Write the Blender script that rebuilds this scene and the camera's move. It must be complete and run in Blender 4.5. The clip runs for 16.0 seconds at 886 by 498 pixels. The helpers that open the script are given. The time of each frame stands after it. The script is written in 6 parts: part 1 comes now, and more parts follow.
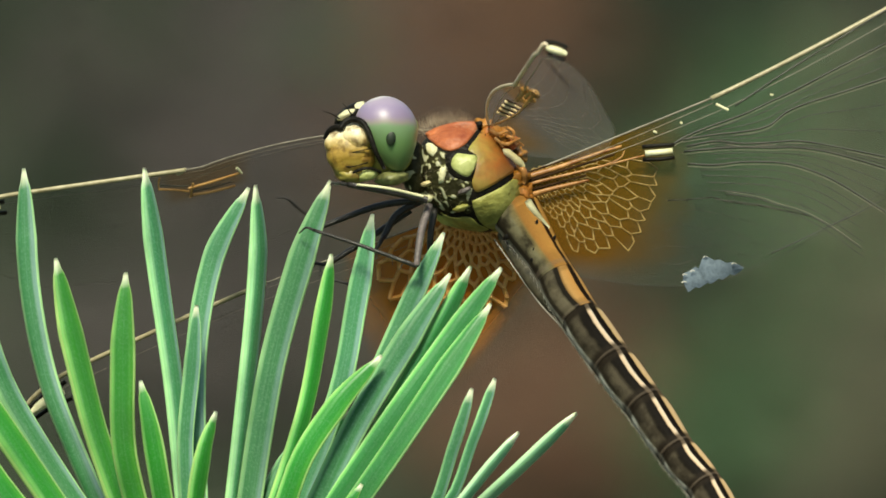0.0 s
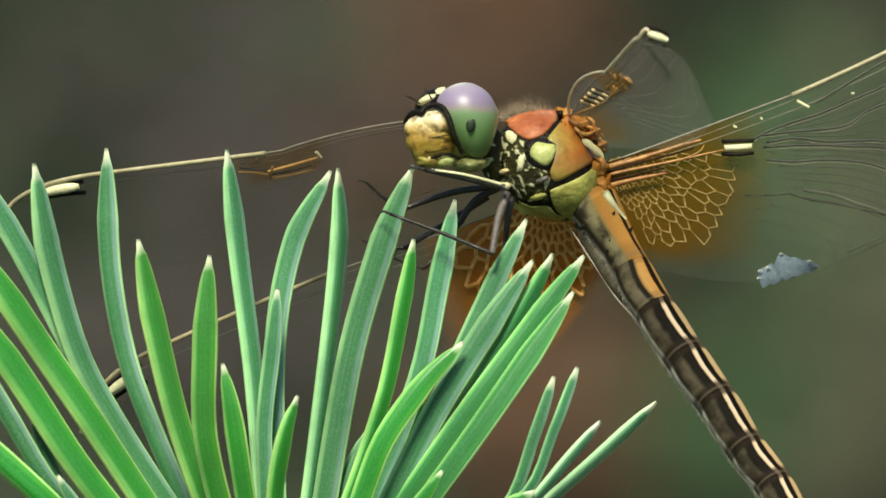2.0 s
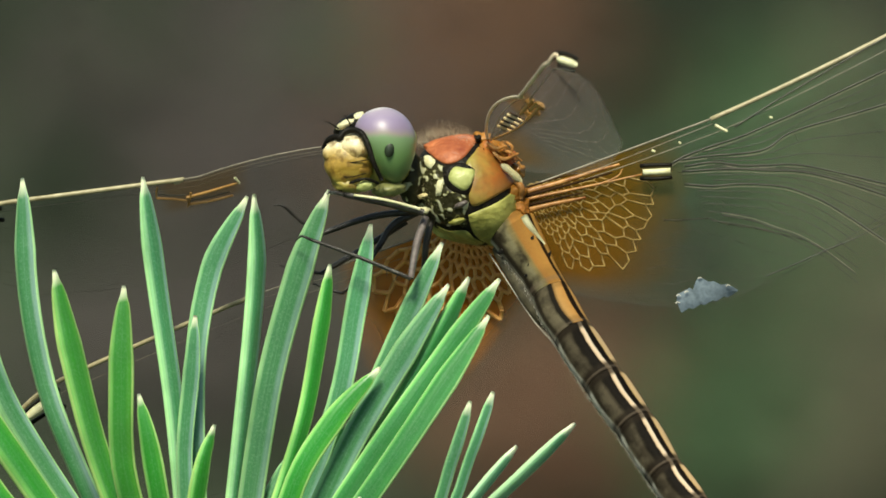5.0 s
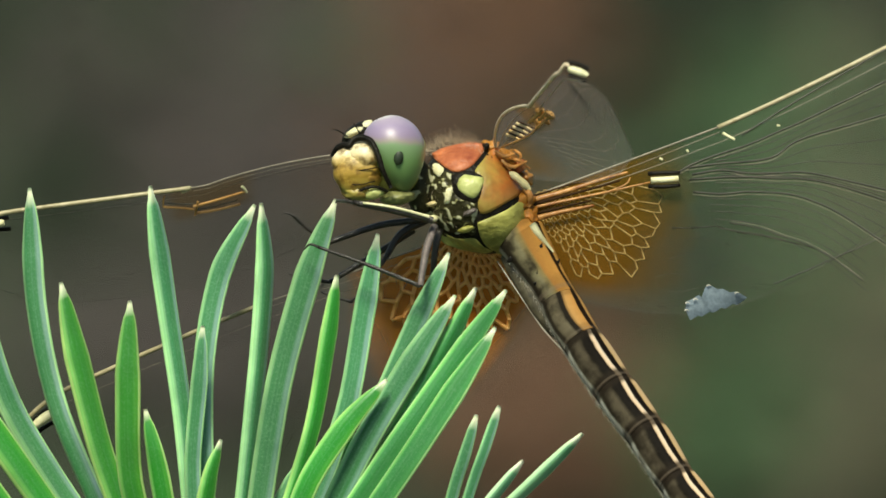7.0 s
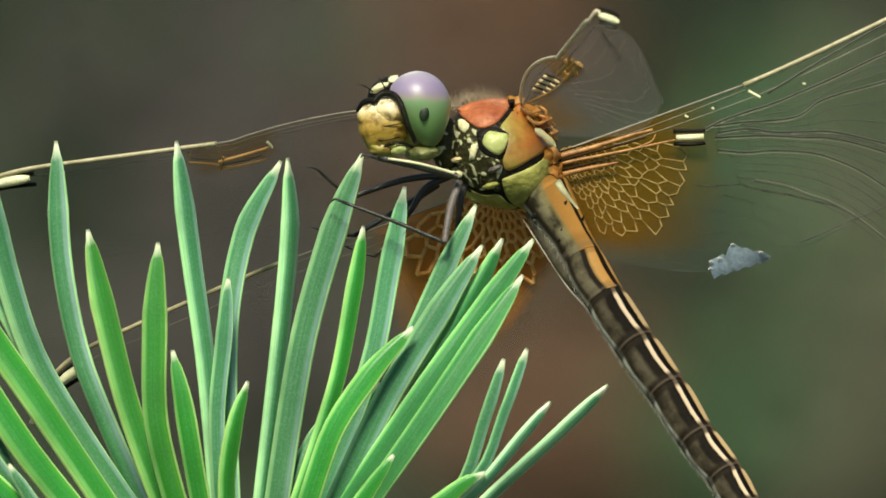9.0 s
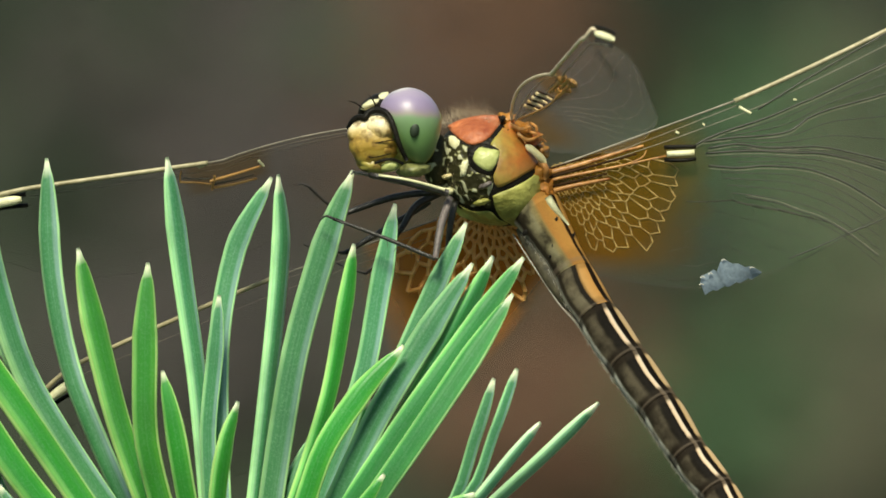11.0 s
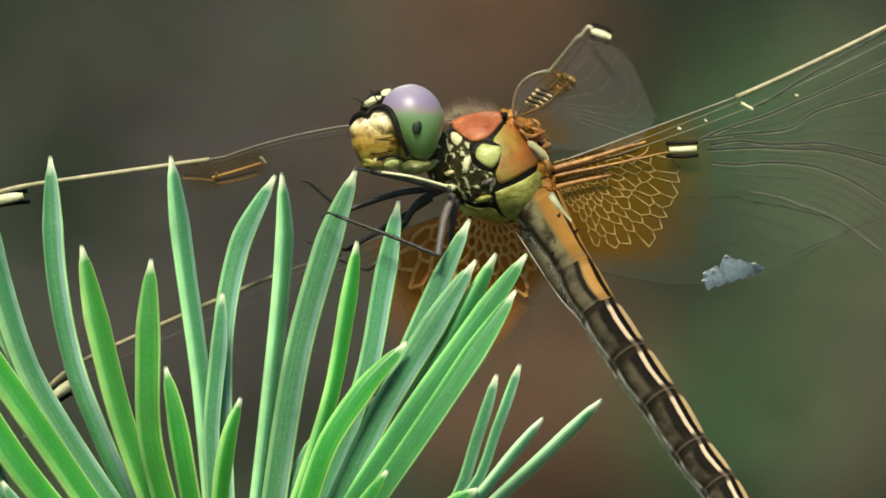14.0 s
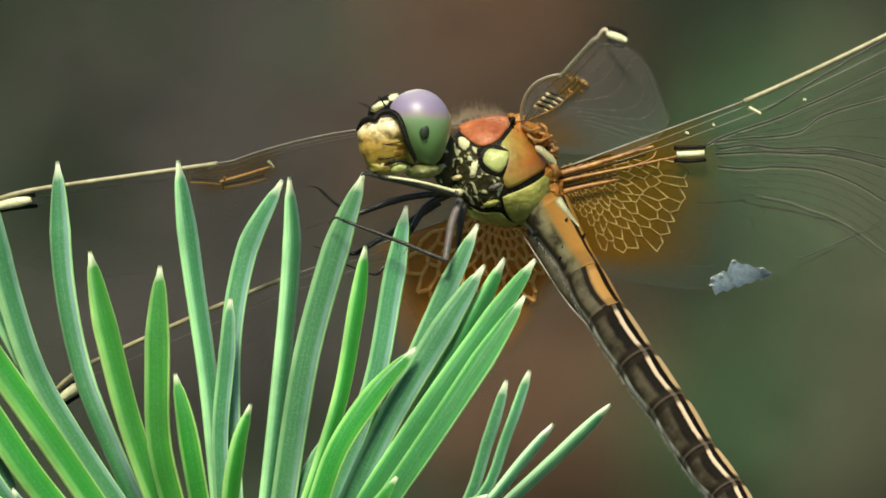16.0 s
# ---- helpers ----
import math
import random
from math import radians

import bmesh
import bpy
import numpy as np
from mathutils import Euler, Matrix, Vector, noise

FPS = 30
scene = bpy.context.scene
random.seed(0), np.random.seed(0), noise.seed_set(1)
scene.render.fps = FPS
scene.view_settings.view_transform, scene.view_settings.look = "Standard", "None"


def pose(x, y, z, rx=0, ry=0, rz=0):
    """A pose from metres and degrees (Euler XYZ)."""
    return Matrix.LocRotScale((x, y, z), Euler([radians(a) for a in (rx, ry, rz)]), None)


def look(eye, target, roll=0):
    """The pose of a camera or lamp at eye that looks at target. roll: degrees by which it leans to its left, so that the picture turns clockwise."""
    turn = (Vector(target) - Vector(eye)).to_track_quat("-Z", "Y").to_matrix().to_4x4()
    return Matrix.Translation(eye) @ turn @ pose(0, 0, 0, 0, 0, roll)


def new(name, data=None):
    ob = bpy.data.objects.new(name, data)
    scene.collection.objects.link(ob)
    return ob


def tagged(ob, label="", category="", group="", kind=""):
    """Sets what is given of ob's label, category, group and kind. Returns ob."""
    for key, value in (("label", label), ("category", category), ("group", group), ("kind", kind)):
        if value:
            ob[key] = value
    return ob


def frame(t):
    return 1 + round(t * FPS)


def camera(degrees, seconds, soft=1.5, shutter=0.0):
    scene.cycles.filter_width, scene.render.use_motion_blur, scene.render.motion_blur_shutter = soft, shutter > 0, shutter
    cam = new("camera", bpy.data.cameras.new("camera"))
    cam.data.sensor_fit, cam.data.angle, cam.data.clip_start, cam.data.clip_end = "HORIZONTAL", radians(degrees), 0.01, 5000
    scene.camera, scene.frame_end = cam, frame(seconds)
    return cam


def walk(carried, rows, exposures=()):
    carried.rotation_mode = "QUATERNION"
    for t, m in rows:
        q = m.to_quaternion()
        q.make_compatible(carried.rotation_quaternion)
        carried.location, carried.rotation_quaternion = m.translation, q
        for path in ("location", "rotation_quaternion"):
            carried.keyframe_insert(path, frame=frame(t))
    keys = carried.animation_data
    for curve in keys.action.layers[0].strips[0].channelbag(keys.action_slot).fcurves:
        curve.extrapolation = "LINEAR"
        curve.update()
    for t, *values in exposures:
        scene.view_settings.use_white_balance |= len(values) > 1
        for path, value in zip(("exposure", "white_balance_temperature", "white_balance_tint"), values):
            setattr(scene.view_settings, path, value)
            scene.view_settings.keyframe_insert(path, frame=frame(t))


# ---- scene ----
# ---- the camera: a long lens on a tripod ----
MM = 0.001
REACH = 1.8
TILT = -14.0
HERE = pose(0, 0, 1.0, TILT)
PERCH = Vector((3.87, 0, 3.03))
cam = camera(1.6634, 16.0, soft=1.7)
cam.data.dof.use_dof = True
cam.data.dof.focus_distance = REACH
cam.data.dof.aperture_fstop = 130.0
EYE = HERE @ pose(0, -REACH, 0, 90)
walk(cam, [(0, EYE), (16, EYE)], [(0, -0.04, 7150, -4), (16, -0.04, 7150, -4)])

# ---- world, sun, exposure ----
SUN_UP, SUN_TURN = 62.0, 198.0
world = bpy.data.worlds.new("sky")
scene.world = world
world.use_nodes = True
sky = world.node_tree.nodes.new("ShaderNodeTexSky")
sky.sky_type, sky.sun_disc = "NISHITA", False
sky.sun_elevation, sky.sun_rotation = radians(SUN_UP), radians(SUN_TURN)
background = world.node_tree.nodes["Background"]
background.inputs["Strength"].default_value = 0.10
world.node_tree.links.new(sky.outputs["Color"], background.inputs["Color"])
sun = new("sun", bpy.data.lights.new("sun", "SUN"))
sun.data.energy, sun.data.angle, sun.data.color = 5.0, radians(16), (1.0, 0.95, 0.86)
sun_way = Vector((math.sin(radians(SUN_TURN)) * math.cos(radians(SUN_UP)), math.cos(radians(SUN_TURN)) * math.cos(radians(SUN_UP)), math.sin(radians(SUN_UP))))
sun.matrix_world = look(sun_way * 40, (0, 0, 0))


# ---- materials ----
def material(name):
    m = bpy.data.materials.new(name)
    m.use_nodes = True
    return m, m.node_tree.nodes, m.node_tree.links, m.node_tree.nodes["Principled BSDF"]


def ramp(nodes, links, source, stops, constant=False):
    r = nodes.new("ShaderNodeValToRGB")
    r.color_ramp.interpolation = "CONSTANT" if constant else "LINEAR"
    while len(r.color_ramp.elements) < len(stops):
        r.color_ramp.elements.new(1.0)
    for e, (p, c) in zip(r.color_ramp.elements, stops):
        e.position, e.color = p, (*c, 1.0)
    links.new(source, r.inputs["Fac"])
    return r.outputs["Color"]


def noise_of(nodes, links, scale, detail=3.0, vector=None):
    n = nodes.new("ShaderNodeTexNoise")
    n.inputs["Scale"].default_value, n.inputs["Detail"].default_value = scale, detail
    if vector is not None:
        links.new(vector, n.inputs["Vector"])
    return n.outputs["Fac"]


def mixed(nodes, links, fac, a, b, mode="MIX"):
    n = nodes.new("ShaderNodeMix")
    n.data_type, n.blend_type = "RGBA", mode
    for socket, value in ((n.inputs["Factor"], fac), (n.inputs["A"], a), (n.inputs["B"], b)):
        if isinstance(value, (int, float)):
            socket.default_value = value
        elif isinstance(value, tuple):
            socket.default_value = (*value, 1.0)
        else:
            links.new(value, socket)
    return n.outputs["Result"]


def math_of(nodes, links, op, a, b=0.0):
    n = nodes.new("ShaderNodeMath")
    n.operation, n.use_clamp = op, False
    for socket, value in zip(n.inputs, (a, b)):
        if isinstance(value, (int, float)):
            socket.default_value = value
        else:
            links.new(value, socket)
    return n.outputs[0]


def bumped(nodes, links, bsdf, height, strength, distance):
    b = nodes.new("ShaderNodeBump")
    b.inputs["Strength"].default_value, b.inputs["Distance"].default_value = strength, distance
    links.new(height, b.inputs["Height"])
    links.new(b.outputs["Normal"], bsdf.inputs["Normal"])


def object_coords(nodes):
    return nodes.new("ShaderNodeTexCoord").outputs["Object"]


def mottled(name, low, high, scale, rough=0.5, bump=0.3, fine=4.0, coat=0.0, spec=0.5):
    """A surface with patches at one scale and grain at another."""
    m, nodes, links, bsdf = material(name)
    at = object_coords(nodes)
    broad = noise_of(nodes, links, scale, 2.0, at)
    grain = noise_of(nodes, links, scale * fine, 4.0, at)
    colour = ramp(nodes, links, broad, [(0.3, low), (0.7, high)])
    colour = mixed(nodes, links, 0.35, colour, ramp(nodes, links, grain, [(0.3, low), (0.7, high)]))
    links.new(colour, bsdf.inputs["Base Color"])
    bsdf.inputs["Roughness"].default_value = rough
    bsdf.inputs["Coat Weight"].default_value = coat
    bsdf.inputs["Coat Roughness"].default_value = 0.2
    bsdf.inputs["Specular IOR Level"].default_value = spec
    bumped(nodes, links, bsdf, grain, bump, 0.00016)
    return m


def needle_material(name, left, face, right, back, margin, stripe):
    """Needle: two faces, the left painted brighter as if lit, pale margins, rows of fine white stomata, a dry pale
    point.
    """
    m, nodes, links, bsdf = material(name)
    uv = nodes.new("ShaderNodeSeparateXYZ")
    links.new(nodes.new("ShaderNodeTexCoord").outputs["UV"], uv.inputs[0])
    info = nodes.new("ShaderNodeObjectInfo")
    u, v = uv.outputs["X"], uv.outputs["Y"]
    # light from the left is put into the colours round the needle
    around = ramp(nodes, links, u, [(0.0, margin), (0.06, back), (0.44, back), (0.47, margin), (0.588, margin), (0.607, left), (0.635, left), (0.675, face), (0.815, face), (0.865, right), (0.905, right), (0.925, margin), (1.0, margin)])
    lines = nodes.new("ShaderNodeMapping")
    lines.inputs["Scale"].default_value = (46.0, 5.0, 1.0)
    links.new(nodes.new("ShaderNodeTexCoord").outputs["UV"], lines.inputs["Vector"])
    rows = noise_of(nodes, links, 1.0, 3.0, lines.outputs["Vector"])
    pale = ramp(nodes, links, rows, [(0.5, (0, 0, 0)), (0.72, (1, 1, 1))])
    colour = mixed(nodes, links, math_of(nodes, links, "MULTIPLY", pale, stripe), around, (0.36, 0.58, 0.42))
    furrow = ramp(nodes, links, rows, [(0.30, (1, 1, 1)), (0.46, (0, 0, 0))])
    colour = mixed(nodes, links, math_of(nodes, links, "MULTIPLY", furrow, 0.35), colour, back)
    blotch = noise_of(nodes, links, 260.0, 3.0, object_coords(nodes))
    colour = mixed(nodes, links, math_of(nodes, links, "MULTIPLY", ramp(nodes, links, blotch, [(0.35, (0, 0, 0)), (0.7, (1, 1, 1))]), 0.5), colour, back)
    wax = ramp(nodes, links, noise_of(nodes, links, 8000.0, 2.0, object_coords(nodes)), [(0.48, (0, 0, 0)), (0.7, (1, 1, 1))])
    colour = mixed(nodes, links, math_of(nodes, links, "MULTIPLY", wax, stripe * 0.7), colour, (0.44, 0.66, 0.48))
    tone = nodes.new("ShaderNodeHueSaturation")
    links.new(math_of(nodes, links, "ADD", math_of(nodes, links, "MULTIPLY", info.outputs["Random"], 0.018), 0.502), tone.inputs["Hue"])
    links.new(math_of(nodes, links, "ADD", math_of(nodes, links, "MULTIPLY", info.outputs["Random"], 0.28), 0.80), tone.inputs["Value"])
    links.new(colour, tone.inputs["Color"])
    dry = ramp(nodes, links, math_of(nodes, links, "ADD", v, math_of(nodes, links, "MULTIPLY", u, 0.05)), [(0.0, (1, 1, 1)), (0.075, (0.9, 0.9, 0.9)), (0.15, (0, 0, 0))])
    links.new(mixed(nodes, links, dry, tone.outputs["Color"], (0.88, 0.90, 0.64)), bsdf.inputs["Base Color"])
    bsdf.inputs["Roughness"].default_value = 0.48
    bsdf.inputs["Coat Weight"].default_value = 0.4
    bsdf.inputs["Coat Roughness"].default_value = 0.3
    bsdf.inputs["Subsurface Weight"].default_value = 0.12
    bsdf.inputs["Subsurface Radius"].default_value = (0.0006, 0.0009, 0.0003)
    bumped(nodes, links, bsdf, rows, 0.3, 0.00005)
    return m


def flank(name):
    """Thorax side: orange under the wings, olive-yellow lower down."""
    m, nodes, links, bsdf = material(name)
    at = object_coords(nodes)
    xyz = nodes.new("ShaderNodeSeparateXYZ")
    links.new(at, xyz.inputs[0])
    wander = math_of(nodes, links, "MULTIPLY", math_of(nodes, links, "SUBTRACT", noise_of(nodes, links, 520.0, 3.0, at), 0.5), 2.0)
    toward = math_of(nodes, links, "ADD", math_of(nodes, links, "MULTIPLY", xyz.outputs["X"], 300.0), math_of(nodes, links, "MULTIPLY", wander, 0.6))
    colour = ramp(nodes, links, toward, [(0.1, (0.34, 0.31, 0.07)), (0.30, (0.36, 0.24, 0.05)), (0.48, (0.40, 0.17, 0.035)), (0.66, (0.42, 0.12, 0.022)), (1.0, (0.34, 0.115, 0.025))])
    low = ramp(nodes, links, math_of(nodes, links, "ADD", math_of(nodes, links, "MULTIPLY", xyz.outputs["Z"], 300.0), math_of(nodes, links, "MULTIPLY", wander, 0.4)), [(0.35, (1, 1, 1)), (0.75, (0, 0, 0))])
    colour = mixed(nodes, links, math_of(nodes, links, "MULTIPLY", low, 0.75), colour, (0.34, 0.27, 0.06))
    grain = noise_of(nodes, links, 3000.0, 3.0, at)
    colour = mixed(nodes, links, math_of(nodes, links, "MULTIPLY", ramp(nodes, links, grain, [(0.4, (0, 0, 0)), (0.7, (1, 1, 1))]), 0.25), colour, (0.16, 0.08, 0.02))
    stain = ramp(nodes, links, noise_of(nodes, links, 900.0, 3.0, at), [(0.5, (0, 0, 0)), (0.68, (1, 1, 1))])
    colour = mixed(nodes, links, math_of(nodes, links, "MULTIPLY", stain, 0.55), colour, (0.19, 0.085, 0.018))
    links.new(colour, bsdf.inputs["Base Color"])
    bsdf.inputs["Roughness"].default_value = 0.42
    bumped(nodes, links, bsdf, grain, 0.4, 0.0001)
    return m


def speckled(name):
    """Black cuticle with small pale spots of uneven shape."""
    m, nodes, links, bsdf = material(name)
    at = object_coords(nodes)
    spots = noise_of(nodes, links, 2100.0, 1.0, at)
    colour = ramp(nodes, links, spots, [(0.0, (0.008, 0.007, 0.005)), (0.535, (0.010, 0.009, 0.006)), (0.565, (0.24, 0.23, 0.10)), (0.61, (0.64, 0.62, 0.42)), (1.0, (0.78, 0.75, 0.56))])
    colour = mixed(nodes, links, math_of(nodes, links, "MULTIPLY", noise_of(nodes, links, 600.0, 2.0, at), 0.5), colour, (0.10, 0.09, 0.03))
    links.new(colour, bsdf.inputs["Base Color"])
    bsdf.inputs["Roughness"].default_value = 0.4
    bsdf.inputs["Specular IOR Level"].default_value = 0.15
    bumped(nodes, links, bsdf, spots, 0.8, 0.0003)
    return m


def face_skin(name):
    """Face: cream on the brow, amber and olive below, in uneven level streaks."""
    m, nodes, links, bsdf = material(name)
    at = object_coords(nodes)
    xyz = nodes.new("ShaderNodeSeparateXYZ")
    links.new(at, xyz.inputs[0])
    flat = nodes.new("ShaderNodeMapping")
    flat.inputs["Scale"].default_value = (800.0, 800.0, 1200.0)
    links.new(at, flat.inputs["Vector"])
    streak = noise_of(nodes, links, 1.0, 3.0, flat.outputs["Vector"])
    high = math_of(nodes, links, "ADD", math_of(nodes, links, "MULTIPLY", xyz.outputs["Z"], 270.0), math_of(nodes, links, "MULTIPLY", math_of(nodes, links, "SUBTRACT", streak, 0.5), 0.5))
    colour = ramp(nodes, links, math_of(nodes, links, "SUBTRACT", high, 0.33), [(0.0, (0.22, 0.16, 0.025)), (0.18, (0.40, 0.32, 0.07)), (0.4, (0.34, 0.21, 0.03)), (0.6, (0.48, 0.30, 0.06)), (0.76, (0.70, 0.52, 0.22)), (0.9, (0.88, 0.76, 0.50))])
    dark = ramp(nodes, links, noise_of(nodes, links, 1600.0, 3.0, at), [(0.47, (0, 0, 0)), (0.62, (1, 1, 1))])
    colour = mixed(nodes, links, math_of(nodes, links, "MULTIPLY", dark, 0.75), colour, (0.13, 0.065, 0.012))
    links.new(colour, bsdf.inputs["Base Color"])
    bsdf.inputs["Roughness"].default_value = 0.42
    bumped(nodes, links, bsdf, streak, 0.7, 0.0002)
    return m


def eye_material():
    """Compound eye: lilac-brown above, green below, a white sheen painted on top, glossy, finely faceted."""
    m, nodes, links, bsdf = material("compound_eye")
    xyz = nodes.new("ShaderNodeSeparateXYZ")
    at = object_coords(nodes)
    links.new(at, xyz.inputs[0])
    wobble = math_of(nodes, links, "MULTIPLY", noise_of(nodes, links, 700.0, 2.0, at), 0.0007)
    height = math_of(nodes, links, "MULTIPLY", math_of(nodes, links, "ADD", xyz.outputs["Z"], wobble), 180.0)
    # the last stop paints the white highlight on the eye's top
    colour = ramp(nodes, links, math_of(nodes, links, "ADD", height, 0.5),
                  [(0.16, (0.09, 0.16, 0.045)), (0.42, (0.15, 0.27, 0.09)), (0.62, (0.20, 0.31, 0.15)), (0.675, (0.30, 0.25, 0.23)), (0.735, (0.28, 0.21, 0.32)), (0.82, (0.30, 0.235, 0.37)), (0.90, (0.40, 0.33, 0.43)), (0.97, (0.80, 0.75, 0.72))])
    cells = nodes.new("ShaderNodeTexVoronoi")
    cells.inputs["Scale"].default_value = 9000.0
    links.new(at, cells.inputs["Vector"])
    links.new(colour, bsdf.inputs["Base Color"])
    bsdf.inputs["Roughness"].default_value = 0.42
    bsdf.inputs["Coat Weight"].default_value = 0.55
    bsdf.inputs["Coat Roughness"].default_value = 0.42
    bumped(nodes, links, bsdf, cells.outputs["Distance"], 0.1, 0.00003)
    return m


def banded(name, stops, ring, fleck, spot):
    """Abdomen cuticle: bands that run lengthwise, worn and freckled."""
    m, nodes, links, bsdf = material(name)
    uv = nodes.new("ShaderNodeSeparateXYZ")
    links.new(nodes.new("ShaderNodeTexCoord").outputs["UV"], uv.inputs[0])
    at = object_coords(nodes)
    ragged = math_of(nodes, links, "MULTIPLY", math_of(nodes, links, "SUBTRACT", noise_of(nodes, links, 1500.0, 3.0, at), 0.5), 0.014)
    pinch = math_of(nodes, links, "ABSOLUTE", math_of(nodes, links, "SUBTRACT", uv.outputs["Y"], 0.5))
    shift = math_of(nodes, links, "MULTIPLY", math_of(nodes, links, "MULTIPLY", pinch, pinch), 0.10)
    round_it = math_of(nodes, links, "ADD", math_of(nodes, links, "ADD", math_of(nodes, links, "SUBTRACT", 1.0, uv.outputs["X"]), ragged), shift)
    colour = ramp(nodes, links, round_it, stops)
    flecks = ramp(nodes, links, noise_of(nodes, links, 900.0, 3.0, at), [(0.46, (0, 0, 0)), (0.66, (1, 1, 1))])
    side = ramp(nodes, links, round_it, [(0.25, (0, 0, 0)), (0.28, fleck), (0.5, fleck), (0.6, (0, 0, 0))])
    colour = mixed(nodes, links, math_of(nodes, links, "MULTIPLY", flecks, side), colour, spot)
    dark = ramp(nodes, links, uv.outputs["Y"], [(0.0, (1, 1, 1)), (0.09, (1, 1, 1)), (0.16, (0, 0, 0)), (0.80, (0, 0, 0)), (0.88, (1, 1, 1)), (1.0, (1, 1, 1))])
    colour = mixed(nodes, links, math_of(nodes, links, "MULTIPLY", dark, ring), colour, (0.014, 0.010, 0.007))
    ends = ramp(nodes, links, uv.outputs["Y"], [(0.0, (0, 0, 0)), (0.925, (0, 0, 0)), (0.94, (1, 1, 1)), (0.965, (1, 1, 1)), (0.98, (0, 0, 0))])
    colour = mixed(nodes, links, math_of(nodes, links, "MULTIPLY", ends, 0.30), colour, (0.20, 0.15, 0.11))
    grain = noise_of(nodes, links, 5000.0, 3.0, at)
    colour = mixed(nodes, links, math_of(nodes, links, "MULTIPLY", grain, 0.16), colour, (0.05, 0.035, 0.02))
    links.new(colour, bsdf.inputs["Base Color"])
    bsdf.inputs["Roughness"].default_value = 0.55
    bsdf.inputs["Specular IOR Level"].default_value = 0.04
    bumped(nodes, links, bsdf, grain, 0.5, 0.00008)
    return m


def membrane_material(name, stain, milky_sheen=0.0, dense=0.34, middle=(0, 0, 0), root_stain=()):
    """Clear wing membrane with an amber stain: within a radius of the root, or stain = four spans and four chords between which it fades."""
    m, nodes, links, bsdf = material(name)
    out = nodes["Material Output"]
    clear = nodes.new("ShaderNodeBsdfTransparent")
    clear.inputs["Color"].default_value = (0.955, 0.975, 0.955, 1)
    gloss = nodes.new("ShaderNodeBsdfGlossy")
    gloss.inputs["Color"].default_value = (0.75, 0.95, 0.82, 1)
    gloss.inputs["Roughness"].default_value = 0.5
    sheen = nodes.new("ShaderNodeMixShader")
    sheen.inputs[0].default_value = 0.005
    links.new(clear.outputs[0], sheen.inputs[1])
    links.new(gloss.outputs[0], sheen.inputs[2])
    at = object_coords(nodes)
    wander = math_of(nodes, links, "SUBTRACT", noise_of(nodes, links, 500.0, 2.0, at), 0.5)
    if isinstance(stain, float):
        far = nodes.new("ShaderNodeVectorMath")
        far.operation = "LENGTH"
        off = nodes.new("ShaderNodeVectorMath")
        off.operation = "SUBTRACT"
        off.inputs[1].default_value = [c * MM for c in middle]
        links.new(at, off.inputs[0])
        links.new(off.outputs[0], far.inputs[0])
        reach = math_of(nodes, links, "DIVIDE", far.outputs["Value"], stain * MM)
        uv = nodes.new("ShaderNodeSeparateXYZ")
        links.new(nodes.new("ShaderNodeTexCoord").outputs["UV"], uv.inputs[0])
        rim = math_of(nodes, links, "MULTIPLY", ramp(nodes, links, uv.outputs["X"], [(0.0, (0, 0, 0)), (0.07 if dense > 0.5 else 0.004, (1, 1, 1))]), ramp(nodes, links, uv.outputs["Y"], [(0.78, (1, 1, 1)), (0.98, (0, 0, 0))]))
        fac = ramp(nodes, links, math_of(nodes, links, "MULTIPLY", math_of(nodes, links, "ADD", reach, math_of(nodes, links, "MULTIPLY", wander, 0.25)), 0.5),
                   [(0.0, (1, 1, 1)), (0.36, (0.9, 0.9, 0.9)), (0.56, (0, 0, 0))])
        fac = math_of(nodes, links, "MULTIPLY", fac, rim)
    else:
        uv = nodes.new("ShaderNodeSeparateXYZ")
        links.new(nodes.new("ShaderNodeTexCoord").outputs["UV"], uv.inputs[0])
        fac = root_fac = None
        for axis, (a, b, c, d) in zip(("X", "Y"), root_stain):
            band = ramp(nodes, links, math_of(nodes, links, "ADD", uv.outputs[axis], math_of(nodes, links, "MULTIPLY", wander, 0.05)), [(a, (0, 0, 0)), (b, (1, 1, 1)), (c, (1, 1, 1)), (d, (0, 0, 0))])
            root_fac = band if root_fac is None else math_of(nodes, links, "MULTIPLY", root_fac, band)
        for axis, (a, b, c, d) in zip(("X", "Y"), stain):
            band = ramp(nodes, links, math_of(nodes, links, "ADD", uv.outputs[axis], math_of(nodes, links, "MULTIPLY", wander, 0.05)), [(a, (0, 0, 0)), (b, (1, 1, 1)), (c, (1, 1, 1)), (d, (0, 0, 0))])
            fac = band if fac is None else math_of(nodes, links, "MULTIPLY", fac, band)
        if root_stain:
            fac = math_of(nodes, links, "MAXIMUM", fac, root_fac)
    tint = nodes.new("ShaderNodeBsdfTransparent")
    tint.inputs["Color"].default_value = (0.80, 0.48, 0.06, 1)
    glow = nodes.new("ShaderNodeBsdfDiffuse" if isinstance(stain, float) else "ShaderNodeBsdfTranslucent")
    glow.inputs["Color"].default_value = (0.62, 0.215, 0.025, 1) if dense > 0.5 else (0.52, 0.23, 0.02, 1)
    stained = nodes.new("ShaderNodeMixShader")
    stained.inputs[0].default_value = dense
    links.new(tint.outputs[0], stained.inputs[1])
    links.new(glow.outputs[0], stained.inputs[2])
    both = nodes.new("ShaderNodeMixShader")
    links.new(fac if isinstance(stain, float) else math_of(nodes, links, "MULTIPLY", fac, 0.5), both.inputs[0])
